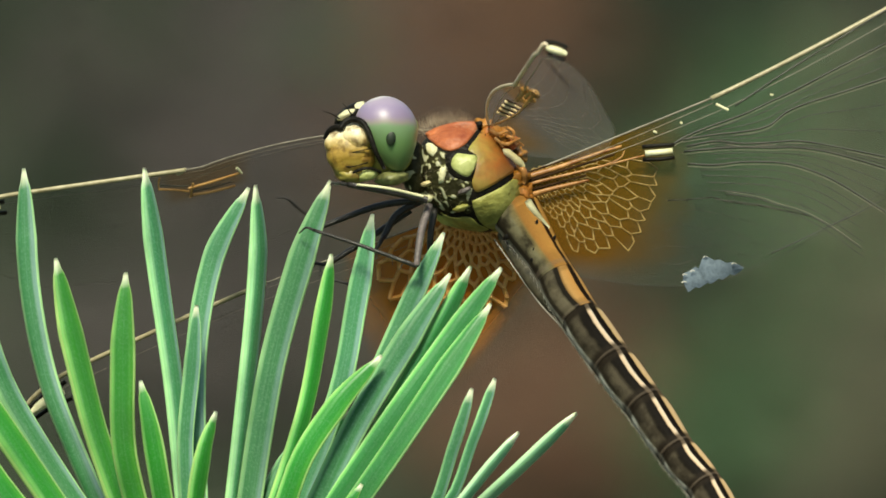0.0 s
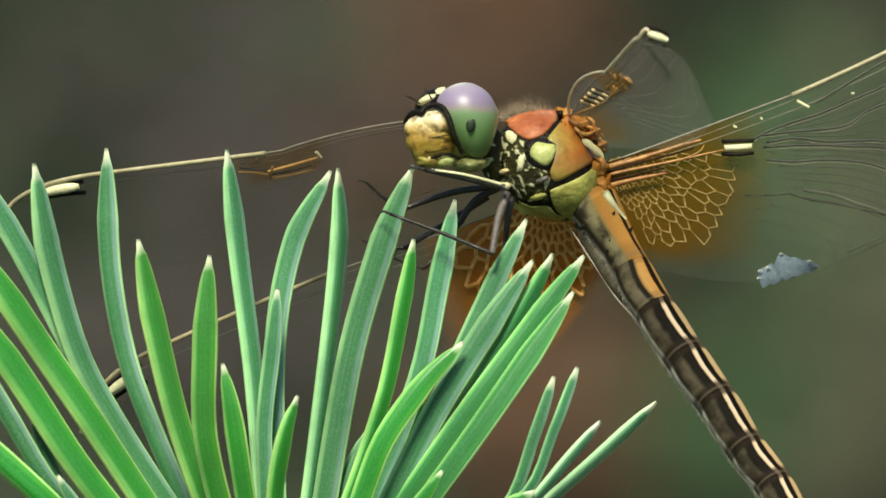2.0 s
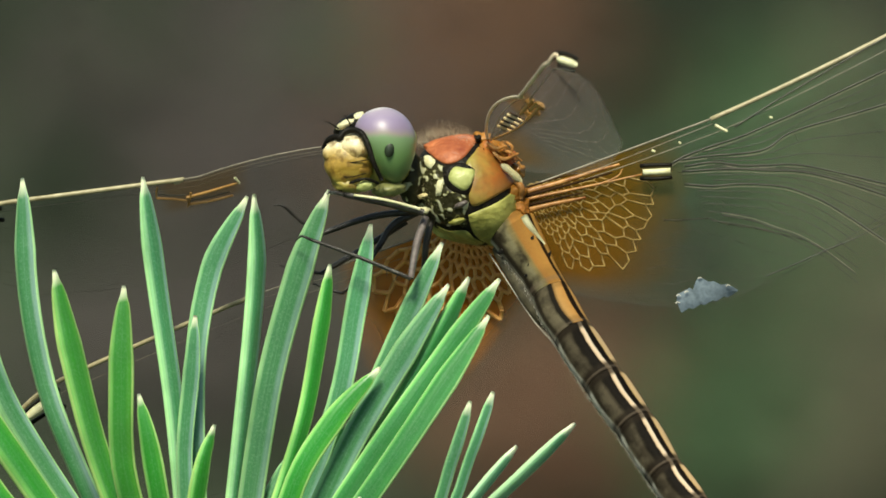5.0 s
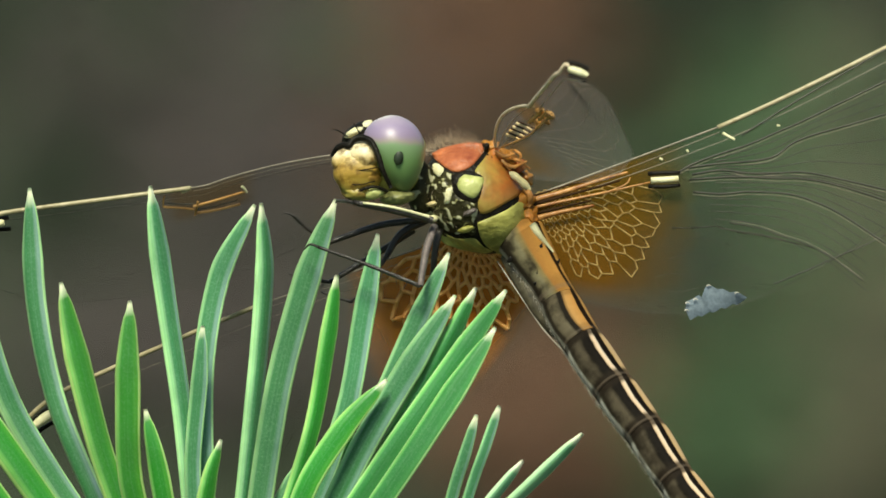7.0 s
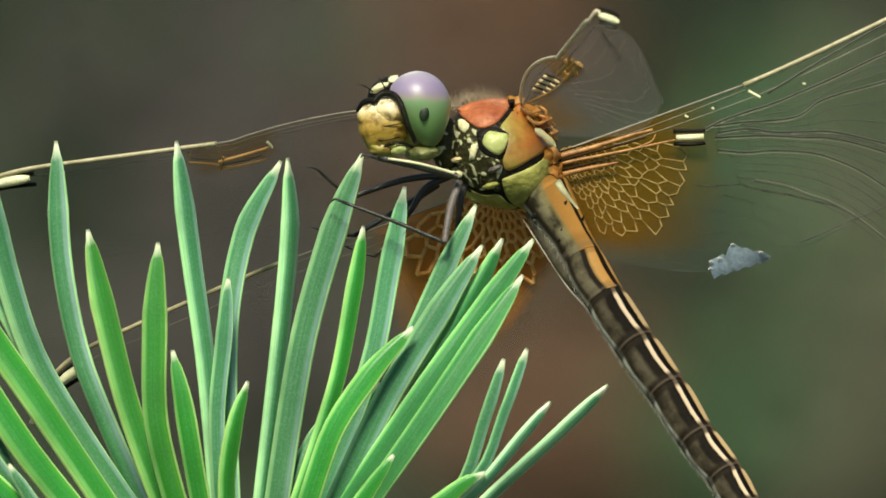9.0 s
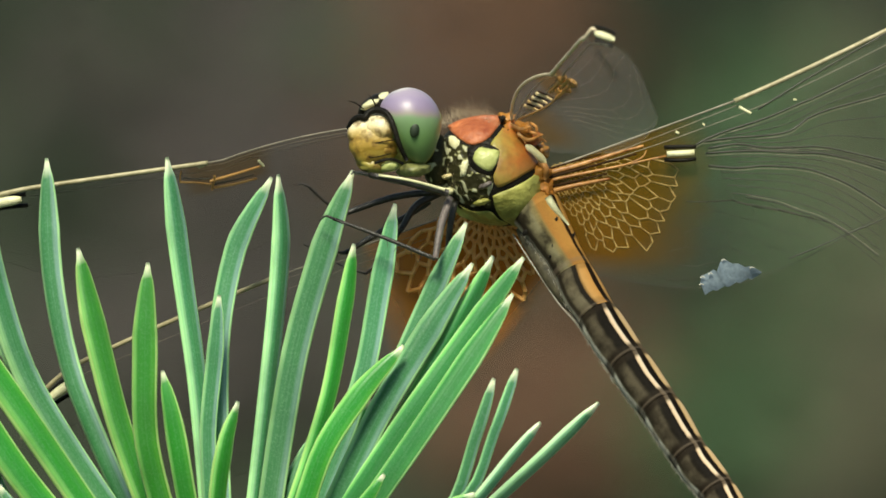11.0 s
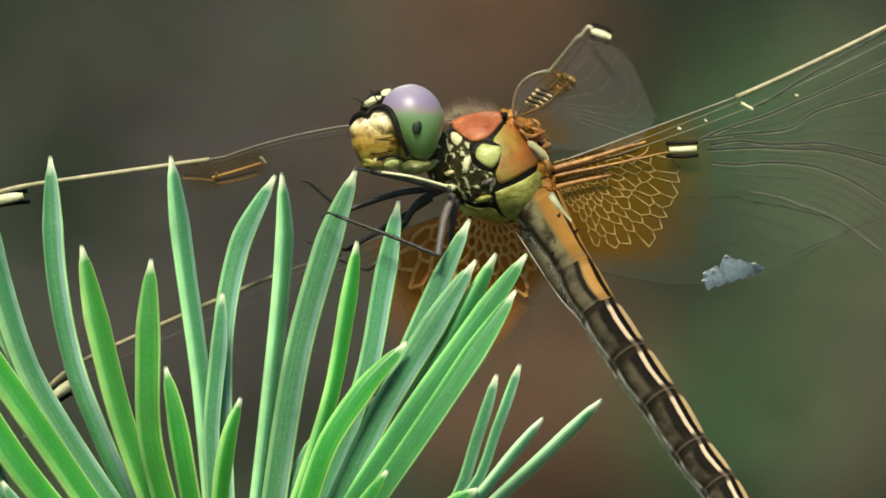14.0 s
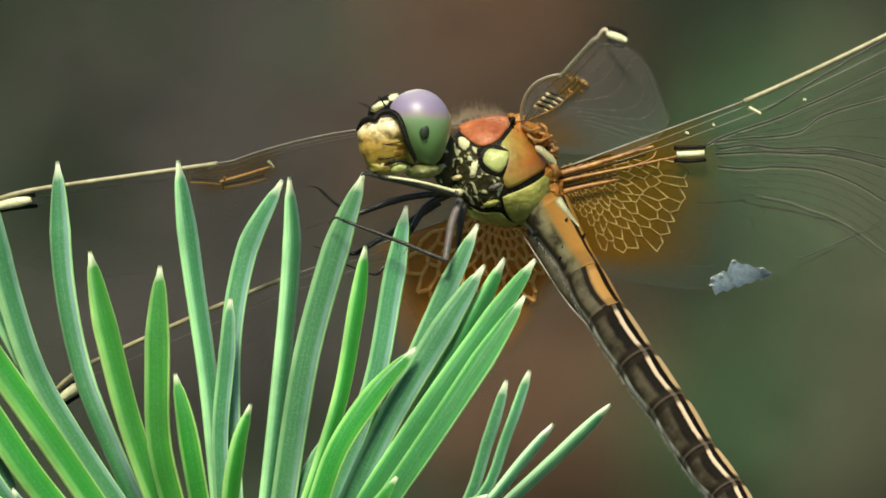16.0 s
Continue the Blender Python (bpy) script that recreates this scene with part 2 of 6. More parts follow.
    # the pale sheen of the end-on wing, painted in as a veil
    if milky_sheen:
        cloud, veil = nodes.new("ShaderNodeMixShader"), nodes.new("ShaderNodeBsdfTranslucent")
        veil.inputs["Color"].default_value = (0.66, 0.56, 0.52, 1)
        links.new(math_of(nodes, links, "MULTIPLY", math_of(nodes, links, "ADD", noise_of(nodes, links, 1500.0, 3.0, at), 0.3), milky_sheen * 1.25), cloud.inputs[0])
        links.new(sheen.outputs[0], cloud.inputs[1])
        links.new(veil.outputs[0], cloud.inputs[2])
        sheen = cloud
    links.new(sheen.outputs[0], both.inputs[1])
    links.new(stained.outputs[0], both.inputs[2])
    links.new(both.outputs[0], out.inputs["Surface"])
    return m


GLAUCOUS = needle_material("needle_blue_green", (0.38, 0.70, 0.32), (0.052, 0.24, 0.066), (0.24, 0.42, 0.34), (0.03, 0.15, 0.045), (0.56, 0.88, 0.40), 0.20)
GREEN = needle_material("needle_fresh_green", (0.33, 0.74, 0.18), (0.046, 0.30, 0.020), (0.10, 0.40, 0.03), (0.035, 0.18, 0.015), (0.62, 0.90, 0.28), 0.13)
# back and left lightened as well: the sunlit upper side painted on
SLIM = needle_material("needle_sunlit_green", (0.58, 0.90, 0.50), (0.07, 0.30, 0.13), (0.08, 0.30, 0.16), (0.46, 0.82, 0.44), (0.76, 0.96, 0.56), 0.12)
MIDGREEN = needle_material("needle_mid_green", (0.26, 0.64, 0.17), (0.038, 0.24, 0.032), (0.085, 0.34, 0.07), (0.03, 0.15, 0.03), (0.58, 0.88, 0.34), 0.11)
BARK = mottled("bark", (0.10, 0.06, 0.035), (0.22, 0.15, 0.09), 180.0, 0.85, 0.8)
EYE_SKIN = eye_material()
CREAM = mottled("cream_cuticle", (0.40, 0.24, 0.04), (0.78, 0.66, 0.36), 900.0, 0.4, 0.9)
OLIVE = mottled("olive_cuticle", (0.16, 0.15, 0.025), (0.52, 0.49, 0.13), 560.0, 0.45, 0.9)
LIME = mottled("lime_cuticle", (0.24, 0.27, 0.05), (0.58, 0.60, 0.24), 560.0, 0.4, 0.7)
ORANGE = mottled("orange_cuticle", (0.24, 0.12, 0.012), (0.60, 0.22, 0.03), 650.0, 0.42, 0.8)
RED = mottled("rust_cuticle", (0.20, 0.028, 0.010), (0.62, 0.20, 0.075), 620.0, 0.5, 0.6, 5.0)
BLACK = mottled("black_cuticle", (0.004, 0.0035, 0.003), (0.016, 0.013, 0.009), 1200.0, 0.42, 0.5, 4.0, 0.0, 0.12)
PUPIL = mottled("pupil_skin", (0.006, 0.010, 0.004), (0.03, 0.05, 0.02), 1800.0, 0.5, 0.1)
LEG = mottled("leg_cuticle", (0.012, 0.010, 0.009), (0.05, 0.042, 0.036), 1500.0, 0.35, 0.5)
GREY = mottled("grey_leg_cuticle", (0.07, 0.055, 0.05), (0.20, 0.16, 0.15), 1500.0, 0.4, 0.5)
LOBE = mottled("lobe_cuticle", (0.022, 0.018, 0.010), (0.15, 0.125, 0.075), 700.0, 0.6, 0.5)
# mottled olive, its darks deepened to paint the shade below the eye
CHEEK = mottled("shaded_cheek_cuticle", (0.02, 0.02, 0.006), (0.34, 0.34, 0.12), 900.0, 0.45, 0.5)
RUNG = mottled("cream_amber_vein", (0.62, 0.36, 0.12), (0.88, 0.70, 0.42), 800.0, 0.4, 0.2)
PALE = mottled("pale_cuticle", (0.66, 0.60, 0.34), (0.88, 0.84, 0.54), 1200.0, 0.38, 0.4)
HAIR = mottled("hair", (0.40, 0.30, 0.20), (0.62, 0.50, 0.36), 800.0, 0.6, 0.1)
PALE_HAIR = mottled("pale_hair", (0.42, 0.38, 0.32), (0.62, 0.58, 0.50), 800.0, 0.6, 0.1)
# brighter copy of the amber vein: sunlight put into the far net's colour
SUNVEIN = mottled("lit_orange_vein", (0.92, 0.40, 0.09), (0.97, 0.57, 0.20), 700.0, 0.4, 0.2)
CREAMVEIN = mottled("cream_vein", (0.58, 0.46, 0.30), (0.84, 0.70, 0.52), 900.0, 0.35, 0.2)
COSTA = mottled("straw_vein", (0.28, 0.23, 0.12), (0.52, 0.45, 0.28), 900.0, 0.35, 0.2)
VEIN = mottled("brown_vein", (0.02, 0.02, 0.014), (0.07, 0.065, 0.045), 900.0, 0.4, 0.2)
GREYVEIN = mottled("grey_vein", (0.16, 0.14, 0.10), (0.34, 0.29, 0.22), 900.0, 0.4, 0.2)
AMBERVEIN = mottled("amber_vein", (0.32, 0.15, 0.035), (0.58, 0.32, 0.10), 700.0, 0.4, 0.2)
ROOTVEIN = mottled("root_vein_skin", (0.20, 0.06, 0.012), (0.74, 0.38, 0.12), 750.0, 0.4, 0.4)
# near-black brown for the shade painted between veins
VEINSHADE = mottled("vein_shade", (0.018, 0.008, 0.003), (0.06, 0.028, 0.010), 900.0, 0.7, 0.2, 4.0, 0.0, 0.1)
GOLDVEIN = mottled("gold_vein", (0.26, 0.16, 0.05), (0.44, 0.31, 0.11), 420.0, 0.4, 0.2)
FACE_SKIN = face_skin("face_gradient")
BANDS = banded("striped_cuticle", [(0.0, (0.30, 0.15, 0.05)), (0.05, (0.72, 0.50, 0.28)), (0.10, (0.60, 0.38, 0.18)), (0.11, (0.004, 0.003, 0.003)), (0.155, (0.004, 0.003, 0.003)),
                                   (0.164, (0.80, 0.62, 0.46)), (0.190, (0.72, 0.50, 0.32)), (0.199, (0.004, 0.003, 0.003)), (0.265, (0.005, 0.004, 0.003)), (0.29, (0.045, 0.036, 0.024)),
                                   (0.335, (0.036, 0.029, 0.020)), (0.385, (0.020, 0.016, 0.011)), (0.400, (0.12, 0.11, 0.085)), (0.412, (0.56, 0.53, 0.45)), (0.5, (0.60, 0.56, 0.48)), (0.75, (0.22, 0.13, 0.06)), (1.0, (0.30, 0.15, 0.05))], 0.85, (0.6, 0.6, 0.6), (0.13, 0.105, 0.07))
FOREBANDS = banded("orange_striped_cuticle", [(0.0, (0.40, 0.18, 0.05)), (0.075, (0.66, 0.36, 0.10)), (0.088, (0.020, 0.008, 0.004)), (0.118, (0.022, 0.009, 0.004)), (0.128, (0.62, 0.30, 0.08)), (0.17, (0.54, 0.26, 0.065)),
                                               (0.235, (0.44, 0.20, 0.05)), (0.26, (0.27, 0.20, 0.08)), (0.30, (0.24, 0.21, 0.12)), (0.35, (0.18, 0.155, 0.09)), (0.385, (0.03, 0.024, 0.016)), (0.42, (0.03, 0.024, 0.016)),
                                               (0.45, (0.40, 0.36, 0.28)), (0.55, (0.46, 0.42, 0.34)), (0.8, (0.30, 0.15, 0.05)), (1.0, (0.40, 0.18, 0.05))], 0.25, (0.9, 0.9, 0.9), (0.016, 0.012, 0.008))
MIDBANDS = banded("tapering_orange_cuticle", [(0.0, (0.40, 0.18, 0.05)), (0.07, (0.66, 0.36, 0.12)), (0.082, (0.012, 0.006, 0.004)), (0.128, (0.012, 0.006, 0.004)), (0.138, (0.60, 0.29, 0.085)), (0.205, (0.56, 0.30, 0.10)),
                                              (0.222, (0.34, 0.18, 0.06)), (0.232, (0.010, 0.008, 0.006)), (0.262, (0.012, 0.010, 0.007)), (0.28, (0.17, 0.14, 0.09)), (0.36, (0.14, 0.115, 0.075)), (0.385, (0.03, 0.024, 0.016)), (0.41, (0.05, 0.04, 0.03)),
                                              (0.44, (0.44, 0.41, 0.33)), (0.52, (0.52, 0.48, 0.40)), (0.8, (0.30, 0.15, 0.05)), (1.0, (0.40, 0.18, 0.05))], 0.30, (0.8, 0.8, 0.8), (0.016, 0.012, 0.008))
HIND_FILM = membrane_material("hindwing_membrane", 9.5, 0.0, 0.11)
DENSE_FILM = membrane_material("amber_membrane", 6.2, 0.0, 0.85, (-1.3, 0, -4.4))
FORE_FILM = membrane_material("forewing_membrane", ((0.38, 0.41, 0.53, 0.56), (0.0, 0.02, 0.26, 0.34)))
VEILED_FILM = membrane_material("veiled_membrane", ((0.34, 0.38, 0.52, 0.56), (0.0, 0.02, 0.20, 0.30)), 0.10, 0.34, (0, 0, 0), ((0.0, 0.02, 0.14, 0.30), (0.05, 0.22, 0.70, 0.95)))
FLANK = flank("flank_cuticle")
SPECKLED = speckled("speckled_cuticle")


# ---- building ----
JOINTS = {}


def part(name, bm, skin, parent, label="", origin=(0, 0, 0)):
    """One mesh, drawn in millimetres, under its thing or part; origin is the joint on which it turns."""
    me = bpy.data.meshes.new(name)
    bm.transform(Matrix.Scale(MM, 4) @ Matrix.Translation(-Vector(origin)))
    for f in bm.faces:
        f.smooth = True
    bm.to_mesh(me)
    bm.free()
    me.materials.append(skin)
    ob = new(name, me)
    ob.parent = parent
    ob.location = (Vector(origin) - JOINTS.get(parent, Vector())) * MM
    JOINTS[ob] = Vector(origin)
    return tagged(ob, label)


def spline(points, n):
    """n + 1 points on a smooth curve through the given ones."""
    p = [Vector(q) for q in points]
    p = [p[0] * 2 - p[1], *p, p[-1] * 2 - p[-2]]
    out = []
    for i in range(n + 1):
        x = i / n * (len(p) - 3)
        k = min(int(x), len(p) - 4)
        t = x - k
        a, b, c, d = p[k:k + 4]
        out.append(0.5 * (2 * b + (c - a) * t + (2 * a - 5 * b + 4 * c - d) * t * t + (3 * b - a - 3 * c + d) * t ** 3))
    return out


def glide(points, n):
    """Like spline, but evenly paced between points that lie unevenly far apart."""
    p = [Vector(q) for q in points]
    run = [0.0]
    for a, b in zip(p, p[1:]):
        run.append(run[-1] + (b - a).length)
    slope = []
    for i in range(len(p)):
        a, c = max(i - 1, 0), min(i + 1, len(p) - 1)
        slope.append((p[c] - p[a]) / (run[c] - run[a]))
    out = []
    for k in range(n + 1):
        d = run[-1] * k / n
        i = min(max(j for j in range(len(p)) if run[j] <= d), len(p) - 2)
        h = run[i + 1] - run[i]
        t = (d - run[i]) / h
        out.append(p[i] * (2 * t ** 3 - 3 * t * t + 1) + slope[i] * h * (t ** 3 - 2 * t * t + t) + p[i + 1] * (3 * t * t - 2 * t ** 3) + slope[i + 1] * h * (t ** 3 - t * t))
    return out


def sweep(bm, points, radii, sides=8, squash=1.0, side=None, turn=0.0, keel=None):
    """A tube along points; its wide side lies across the line of sight unless side is given. UV: round it and along it."""
    uv = bm.loops.layers.uv.verify()
    rings, n = [], len(points)
    for i, p in enumerate(points):
        t = (points[min(i + 1, n - 1)] - points[max(i - 1, 0)]).normalized()
        s = t.cross(Vector(side or (0, 1, 0))).normalized()
        u = s.cross(t).normalized()
        if turn:
            q = Matrix.Rotation(turn, 3, t)
            s, u = q @ s, q @ u
        ring = []
        for k in range(sides):
            a = 2 * math.pi * k / sides
            x, y = math.cos(a), math.sin(a) * squash
            if keel is not None and y < -0.001:
                y = 0.45 * y - 0.40 * ((x + 1) / (keel + 1) if x < keel else (1 - x) / (1 - keel))
            ring.append(bm.verts.new(p + (s * x + u * y) * radii[i]))
        rings.append(ring)
    for i in range(n - 1):
        for k in range(sides):
            j = (k + 1) % sides
            f = bm.faces.new((rings[i][k], rings[i][j], rings[i + 1][j], rings[i + 1][k]))
            for loop, (a, b) in zip(f.loops, ((k, i), (k + 1, i), (k + 1, i + 1), (k, i + 1))):
                loop[uv].uv = (a / sides, b / (n - 1))
    bm.faces.new(rings[0])
    bm.faces.new(rings[-1][::-1])
    return bm


def rod(points, r0, r1=None, n=10, sides=7, swell=0.0):
    pts = spline(points, n)
    r1 = r0 if r1 is None else r1
    return sweep(bmesh.new(), pts, [r0 + (r1 - r0) * i / n + swell * math.sin(math.pi * i / n) for i in range(n + 1)], sides)


def blob(bm, at, size, turn=(0, 0, 0), rough=0.0, segments=20):
    made = bmesh.ops.create_uvsphere(bm, u_segments=segments, v_segments=segments * 2 // 3, radius=1.0)["verts"]
    m = Matrix.LocRotScale(Vector(at), Euler([radians(a) for a in turn]), Vector(size))
    for v in made:
        k = 1 + rough * noise.noise(v.co * 2.3 + Vector(at))
        v.co = m @ (v.co * k)
    return bm


def holder(name, label, category, group=""):
    ob = new(name)
    ob.empty_display_size = 0.005
    return tagged(ob, label, category, group)


# ---- the ground behind: damp forest floor ----
def ground_material():
    m, nodes, links, bsdf = material("forest_floor")
    at = object_coords(nodes)
    soil = ramp(nodes, links, noise_of(nodes, links, 9.0, 2.0, at), [(0.35, (0.021, 0.030, 0.0135)), (0.5, (0.029, 0.039, 0.0185)), (0.68, (0.026, 0.041, 0.017))])
    litter = ramp(nodes, links, noise_of(nodes, links, 160.0, 4.0, at), [(0.35, (0.021, 0.029, 0.0125)), (0.65, (0.047, 0.057, 0.027))])
    links.new(mixed(nodes, links, 0.4, soil, litter), bsdf.inputs["Base Color"])
    bsdf.inputs["Roughness"].default_value = 0.95
    bumped(nodes, links, bsdf, noise_of(nodes, links, 220.0, 4.0, at), 0.6, 0.01)
    return m


def ground():
    bm = bmesh.new()
    bmesh.ops.create_grid(bm, x_segments=60, y_segments=60, size=1.0)
    for v in bm.verts:
        r = v.co.length
        v.co *= 2.0 + 300.0 * max(r - 0.35, 0) ** 2
        v.co.z = 0.012 * noise.noise(v.co * 3.0) if v.co.length < 20 else 0.0
    me = bpy.data.meshes.new("ground")
    bm.to_mesh(me)
    bm.free()
    me.materials.append(ground_material())
    return tagged(new("ground", me), "dark forest floor of soil and needle litter", "ground", kind="structure")


def litter_material(name, low, high):
    m, nodes, links, bsdf = material(name)
    links.new(ramp(nodes, links, nodes.new("ShaderNodeNewGeometry").outputs["Random Per Island"], [(0.0, low), (1.0, high)]), bsdf.inputs["Base Color"])
    bsdf.inputs["Roughness"].default_value = 0.8
    return m


def litter(name, label, category, skin, spots, leaf, seed):
    """Small leaves strewn round soft-edged patches on the ground: (x, y, across, along, how many)."""
    rng = random.Random(seed)
    verts, faces = [], []
    for x, y, rx, ry, count in spots:
        for _ in range(count):
            px, py = rng.gauss(x, rx), rng.gauss(y, ry)
            h = 0.012 * noise.noise(Vector((px, py, 0)) * 3.0) + 0.006 + rng.random() * 0.012
            m = Matrix.LocRotScale((px, py, h), Euler((rng.gauss(0, 0.5), rng.gauss(0, 0.5), rng.random() * 6.3)), None)
            k = len(verts)
            l, w = leaf * rng.uniform(0.6, 1.3), leaf * 0.32
            verts += [m @ Vector(c) for c in ((-l / 2, 0, 0), (0, w / 2, 0.002), (l / 2, 0, 0), (0, -w / 2, 0.002))]
            faces.append((k, k + 1, k + 2, k + 3))
    me = bpy.data.meshes.new(name)
    me.from_pydata(verts, [], faces)
    me.materials.append(skin)
    return tagged(new(name, me), label, category, kind="stuff")


ground()
litter("dead_leaves", "rust-brown dead leaves strewn on the forest floor", "dead leaves", litter_material("rust_leaf", (0.0760, 0.0391, 0.0200), (0.1700, 0.0884, 0.0490)),
       [(0.0120, 4.1793, 0.0135, 0.0420, 900), (0.0245, 3.9217, 0.0097, 0.0349, 130), (0.0188, 3.8262, 0.0109, 0.0238, 480), (0.0237, 3.8560, 0.0080, 0.0200, 350), (-0.0093, 4.0616, 0.0100, 0.0275, 150)], 0.012, 3)
litter("grey_leaves", "faded grey-mauve leaves lying on the ground", "dead leaves", litter_material("grey_leaf", (0.044, 0.036, 0.033), (0.090, 0.073, 0.066)),
       [(-0.0400, 4.1793, 0.0075, 0.0308, 450), (0.0765, 4.1937, 0.0054, 0.0196, 200), (-0.0400, 4.0500, 0.0100, 0.0350, 330), (-0.0708, 4.1100, 0.0080, 0.0350, 220), (-0.0420, 3.8950, 0.0220, 0.0350, 480), (-0.0180, 4.0755, 0.0140, 0.0350, 300), (-0.0246, 4.1550, 0.0100, 0.0300, 160)], 0.012, 5)
litter("dry_grass", "dull tan blades of dry grass on the ground", "dry grass", litter_material("dry_blade", (0.082, 0.080, 0.052), (0.17, 0.16, 0.10)),
       [(0.0793, 3.8954, 0.0071, 0.0668, 1300), (0.0773, 4.0755, 0.0040, 0.0220, 60), (0.0810, 3.8380, 0.0060, 0.0300, 500)], 0.016, 9)
litter("moss", "low green moss on the forest floor", "moss", litter_material("moss_leaf", (0.028, 0.052, 0.019), (0.075, 0.14, 0.060)),
       [(0.0677, 4.0158, 0.0112, 0.0464, 1100), (0.0476, 3.8305, 0.0083, 0.0212, 650), (0.0690, 3.8434, 0.0083, 0.0292, 860), (0.0732, 3.9217, 0.0078, 0.0269, 900), (0.0790, 3.8800, 0.0060, 0.0300, 350), (-0.0273, 4.1128, 0.0060, 0.0166, 120)], 0.010, 7)
# dark leaves that lower the ground's tone in patches
litter("dark_moss", "dark green moss leaves where the ground is darker", "moss", litter_material("dark_moss_leaf", (0.013, 0.021, 0.010), (0.033, 0.046, 0.022)),
       [(-0.0796, 4.1889, 0.0122, 0.0309, 700), (-0.0548, 4.1937, 0.0061, 0.0253, 260), (0.0504, 4.1793, 0.0088, 0.0392, 900), (0.0494, 3.9300, 0.0081, 0.0295, 560), (0.0180, 3.9100, 0.0080, 0.0250, 160), (-0.0743, 4.1270, 0.0074, 0.0167, 120), (-0.0654, 4.1317, 0.0108, 0.0250, 220), (-0.0745, 4.0400, 0.0070, 0.0300, 260), (0.0660, 4.1900, 0.0100, 0.0300, 700), (0.0740, 4.2050, 0.0100, 0.0260, 600)], 0.010, 8)


# ---- the pine: a still stem below, a shoot of needles that sways ----
def young_pine():
    thing = holder("young_pine", "young pine, its rough brown stem rising from the ground", "young pine")
    low = Vector((*HERE.translation.xy, 0.0)) / MM + Vector((-18, 30, -6))
    top = (HERE @ Matrix.Translation((PERCH + Vector((-14.93, -3, -33.17))) * MM)).translation / MM
    part("stem", rod([low, low.lerp(top, 0.35) + Vector((6, 8, 0)), low.lerp(top, 0.7) + Vector((-4, 3, 0)), top], 9.0, 3.4, 40, 12), BARK, thing)
    return thing


